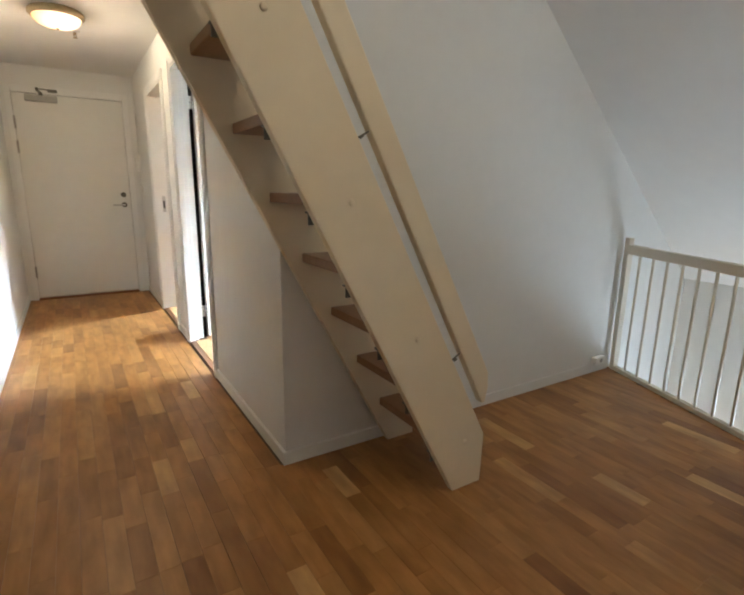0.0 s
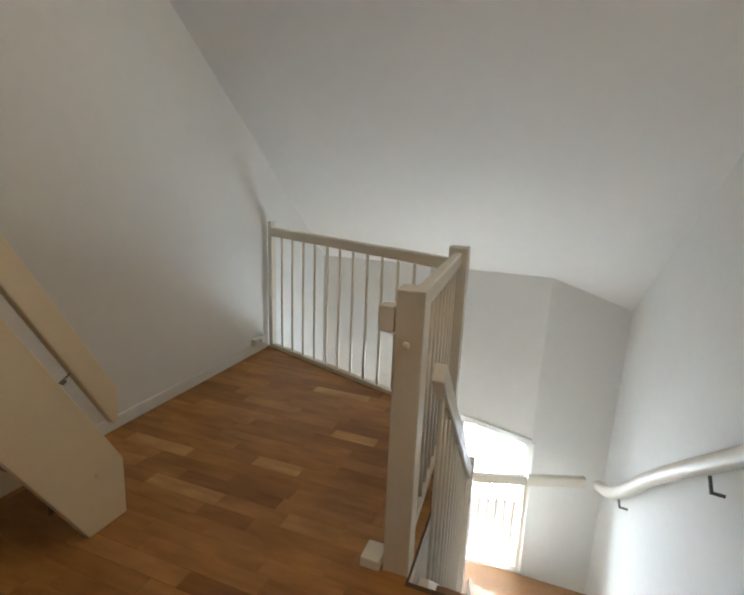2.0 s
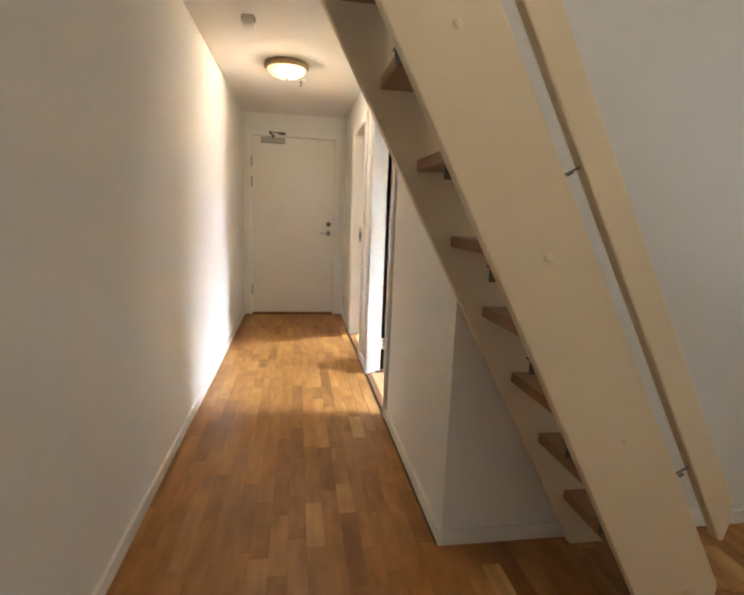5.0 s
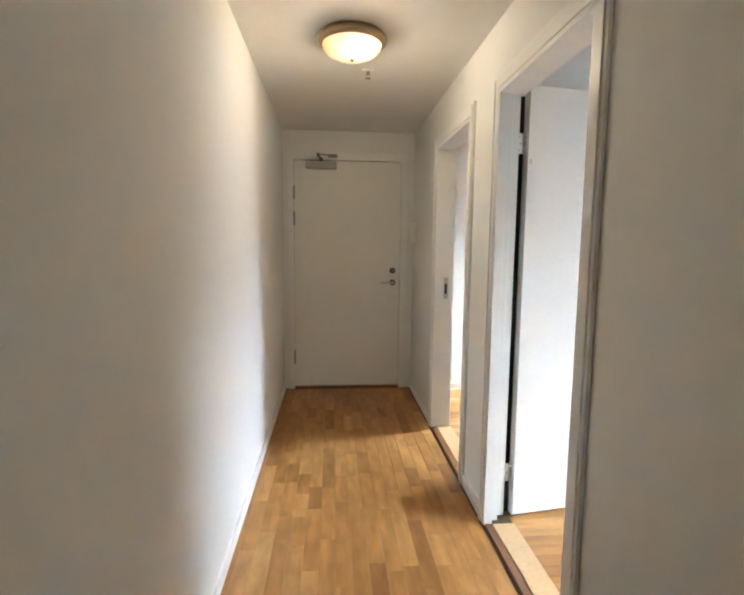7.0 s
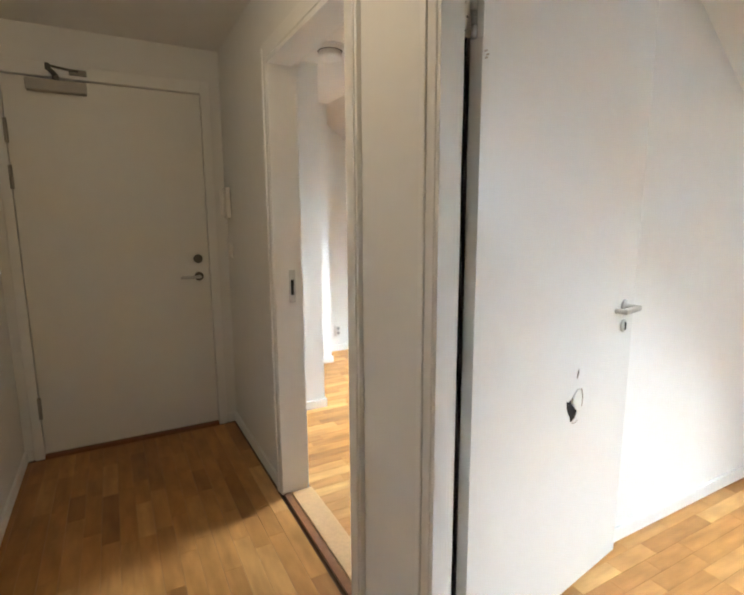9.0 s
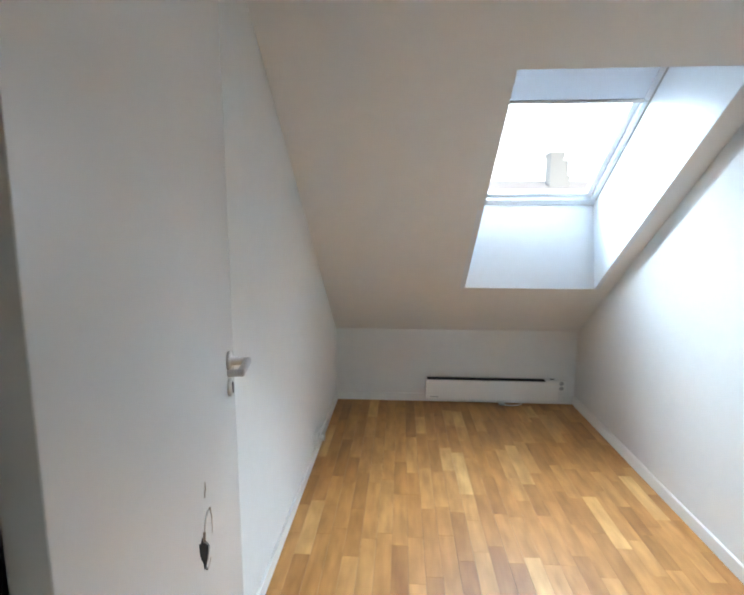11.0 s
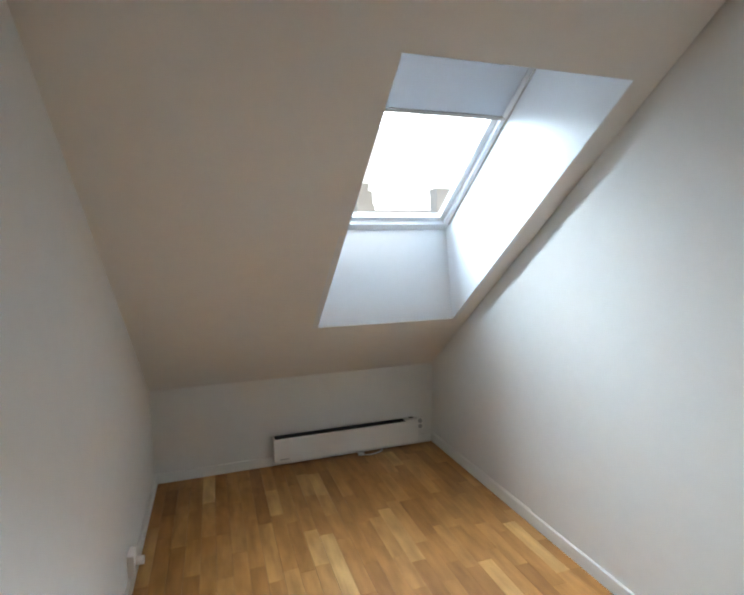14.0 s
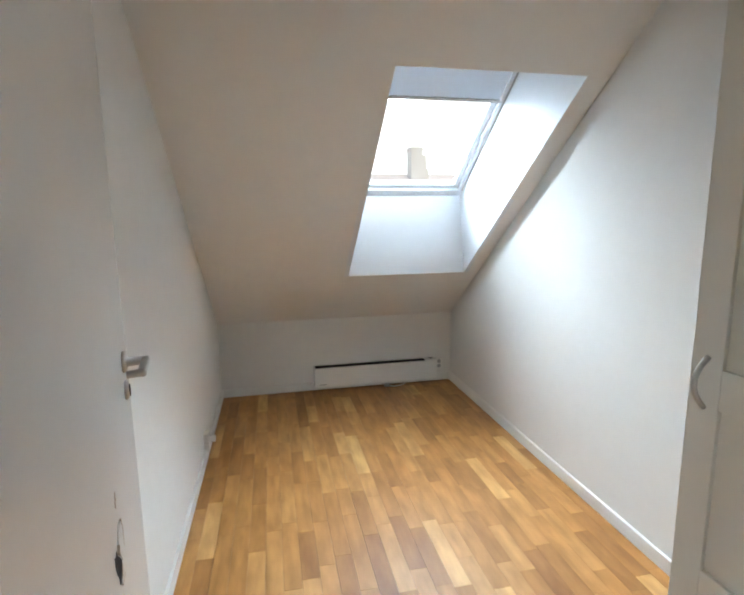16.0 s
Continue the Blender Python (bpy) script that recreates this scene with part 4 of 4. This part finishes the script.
# second room
dv = thing("ceiling_valve", 1.763, 5.83, CH, "round white ceiling ventilation valve", "ventilation valve")
bm = bmesh.new()
lathe(bm, [(0.10, 0), (0.10, -0.01), (0.085, -0.022), (0.075, -0.022)], pose(1.763, 5.83, CH), 40)
part("ring", bm, PLAST, dv, "", True)
bm = bmesh.new()
lathe(bm, [(0.06, -0.012), (0.068, -0.045), (0.07, -0.058), (0.055, -0.066), (0.01, -0.066)], pose(1.763, 5.83, CH), 40)
part("disc", bm, PLAST, dv, "", True)
# dark disc standing for the shade between ring and valve disc
bm = bmesh.new()
lathe(bm, [(0.073, -0.021), (0.073, -0.024), (0.03, -0.024)], pose(1.763, 5.83, CH), 40)
part("gap", bm, DARKM, dv)
so3 = thing("wall_outlet", 2.50, 7.45, 0.2, "white double wall socket in the second room", "socket", "wall sockets")
bm = bmesh.new()
box(bm, 2.47, 7.436, 0.16, 2.55, 7.45, 0.26, 0.004)
pl = part("plate", bm, PLAST, so3)
for z in (0.187, 0.233):
    bm = bmesh.new()
    lathe(bm, [(0.017, 0), (0.017, 0.003), (0.005, 0.003)], pose(2.51, 7.436, z, 90, 0, 0), 16)
    part("socket_face", bm, GREYP, pl)

# landing lamp on the slope
hl = thing("landing_ceiling_lamp", 1.55, -0.05, slope_hall(1.55), "small bare ceiling lamp over the landing", "ceiling lamp")
zt = slope_hall(1.55)
bm = bmesh.new()
tube(bm, (1.55, -0.05, zt), (1.55, -0.05, zt - 0.06), 0.045)
part("lamp_holder", bm, PLAST, hl)
bm = bmesh.new()
lathe(bm, [(0.02, zt - 0.06), (0.05, zt - 0.11), (0.06, zt - 0.16), (0.05, zt - 0.21), (0.02, zt - 0.235)], pose(1.55, -0.05, 0), 24)
gl = part("globe", bm, SHADE, hl, "glowing frosted globe", True)
gl.visible_shadow = False

# ---- outside ----
bm = bmesh.new()
prism(bm, [(4.9, -600), (900, -600), (900, 600), (4.9, 600)], "z", -12.2, -12)
structure("ground", bm, GROUND, "grey street far below", "ground")


bm = bmesh.new()
box(bm, 90, -160, -12, 91, 160, 75)
structure("backdrop", bm, glowing("overcast_sky", (0.90, 0.95, 1.0), OVERCAST), "white overcast sky far beyond the roofs", "sky")


def house(x, y0, y1, eaves, ridge, depth, label):
    h = thing("house", x, (y0 + y1) / 2, -12, label, "house")
    bm = bmesh.new()
    box(bm, x, y0, -12, x + depth, y1, eaves)
    part("wall", bm, FACADE, h)
    bm = bmesh.new()
    prism(bm, [(x - 0.5, eaves - 0.1), (x + depth / 2, ridge), (x + depth + 0.5, eaves - 0.1), (x + depth / 2, eaves + 0.1)], "y", y0 - 0.3, y1 + 0.3)
    part("roof", bm, ROOFT, h)
    bm = bmesh.new()
    box(bm, x - 0.7, y0, eaves - 0.25, x - 0.5, y1, eaves - 0.05)
    part("gutter", bm, CHIMN, h)
    k = int((y1 - y0) / 3.2)
    for fl in range(4):
        for i in range(k):
            y = y0 + 1.2 + i * 3.2
            z = eaves - 2.6 - fl * 3.0
            bm = bmesh.new()
            box(bm, x - 0.03, y, z, x + 0.02, y + 1.2, z + 1.6)
            wv = part("window", bm, WINDOW, h)
            bm = bmesh.new()
            box(bm, x - 0.04, y + 0.1, z + 0.1, x - 0.02, y + 1.1, z + 1.5)
            part("pane", bm, BLUE if (fl == 1 and i % 5 == 2) else CHIMN, wv)
    return h


def chimney(parent, x, y, z0, z1, w):
    bm = bmesh.new()
    box(bm, x, y - w / 2, z0, x + 1.0, y + w / 2, z1)
    box(bm, x - 0.06, y - w / 2 - 0.05, z1 - 0.25, x + 1.06, y + w / 2 + 0.05, z1)
    box(bm, x + 0.1, y - w / 2 - 0.3, z0, x + 0.9, y - w / 2 - 0.002, z1 - 0.45)
    box(bm, x + 0.1, y - w / 2 - 0.45, z0, x + 0.9, y - w / 2 - 0.302, z1 - 1.3)
    part("chimney", bm, CHIMN, parent, "grey rendered chimney stack")


hs = house(28, -40, 22, 2.9, 4.1, 7, "pale apartment house across the street")
chimney(hs, 30, -5.2, 2.5, 5.6, 0.72)
chimney(hs, 30, -10.7, 2.5, 5.4, 0.95)
chimney(hs, 30, 4.0, 2.5, 5.3, 1.2)

# ---- parquet staves ----
CACHE = {}


def stave_mesh(ln, wd, along):
    key = (round(ln, 3), round(wd, 3), along)
    if key not in CACHE:
        bm = bmesh.new()
        a, b, c = ln / 2 - 0.00015, wd / 2 - 0.00015, 0.0004
        if along == "y":
            lo = [(-b, -a), (b, -a), (b, a), (-b, a)]
            hi = [(-b + c, -a + c), (b - c, -a + c), (b - c, a - c), (-b + c, a - c)]
        else:
            lo = [(-a, -b), (a, -b), (a, b), (-a, b)]
            hi = [(-a + c, -b + c), (a - c, -b + c), (a - c, b - c), (-a + c, b - c)]
        rings = [[bm.verts.new((x, y, z)) for x, y in p] for p, z in ((lo, -0.0035), (lo, -0.0006), (hi, 0.0))]
        for r, s in zip(rings, rings[1:]):
            for i in range(4):
                bm.faces.new((r[i], r[(i + 1) % 4], s[(i + 1) % 4], s[i]))
        bm.faces.new(rings[2])
        me = bpy.data.meshes.new("stave")
        bm.to_mesh(me)
        bm.free()
        me.materials.append(OAK_O[along])
        CACHE[key] = me
    return CACHE[key]


def lay(parent, along, u0, u1, span, near, seed, cut=lambda u, a, b: True):
    """Rows of staves across u; span(u) gives the run of a row; near() picks the pieces that stand alone."""
    rng = random.Random(seed)
    w = 0.0695
    rows = max(1, round((u1 - u0) / w))
    w = (u1 - u0) / rows
    singles, verts, faces = 0, [], []
    for r in range(rows):
        u = u0 + (r + 0.5) * w
        s = span(u)
        if not s:
            continue
        a, end = s
        ln = rng.choice((0.18, 0.26, 0.34, 0.42))
        while a < end - 1e-4:
            b = min(end, a + ln)
            if end - b < 0.06:
                b = end
            mid = (a + b) / 2
            x, y = (u, mid) if along == "y" else (mid, u)
            me = stave_mesh(b - a, w - (0.0009 if r % 3 == 0 else 0.0), along)
            if singles < 300 and near(x, y):
                ob = new("stave", me)
                ob.location = (x, y, 0)
                ob.parent = parent
                singles += 1
            else:
                k = len(verts)
                verts += [(v.co.x + x, v.co.y + y, v.co.z) for v in me.vertices]
                faces += [[k + i for i in p.vertices] for p in me.polygons]
            a = b
            ln = rng.choice((0.22, 0.28, 0.34, 0.40, 0.46))
    if verts:
        me = bpy.data.meshes.new("parquet_field")
        me.from_pydata(verts, [], faces)
        me.materials.append(OAK_I[along])
        ob = new("parquet_field", me)
        ob.parent = parent
        tagged(ob, kind="stuff")


def hall_span(u):
    if u < 1.2:
        return (-1.0 + 0.1 * u, YE - 0.03)
    if u < 1.955:
        return (-1.0 + 0.1 * u, YS)
    if u < 3.045:
        return (0.445 + (u - 1.955) * 0.035, YS)
    lo = 0.49 + (u - 3.045) * 2.74
    return (lo, YS) if lo < YS - 0.03 else None


lay(floor_hall, "y", 0.0, 3.60, hall_span, lambda x, y: (x < 1.2 and 1.4 < y < 3.9) or (1.2 < x < 2.6 and 0.9 < y < 2.0), 3)
lay(floor_bed, "x", BY0, BY1, lambda u: (RX, KX), lambda x, y: 2.0 < x < 4.66, 8)
lay(floor_two, "x", BY1 + 0.12, 7.75, lambda u: (RX, KX), lambda x, y: x < 2.6 and y < 6.6, 12)
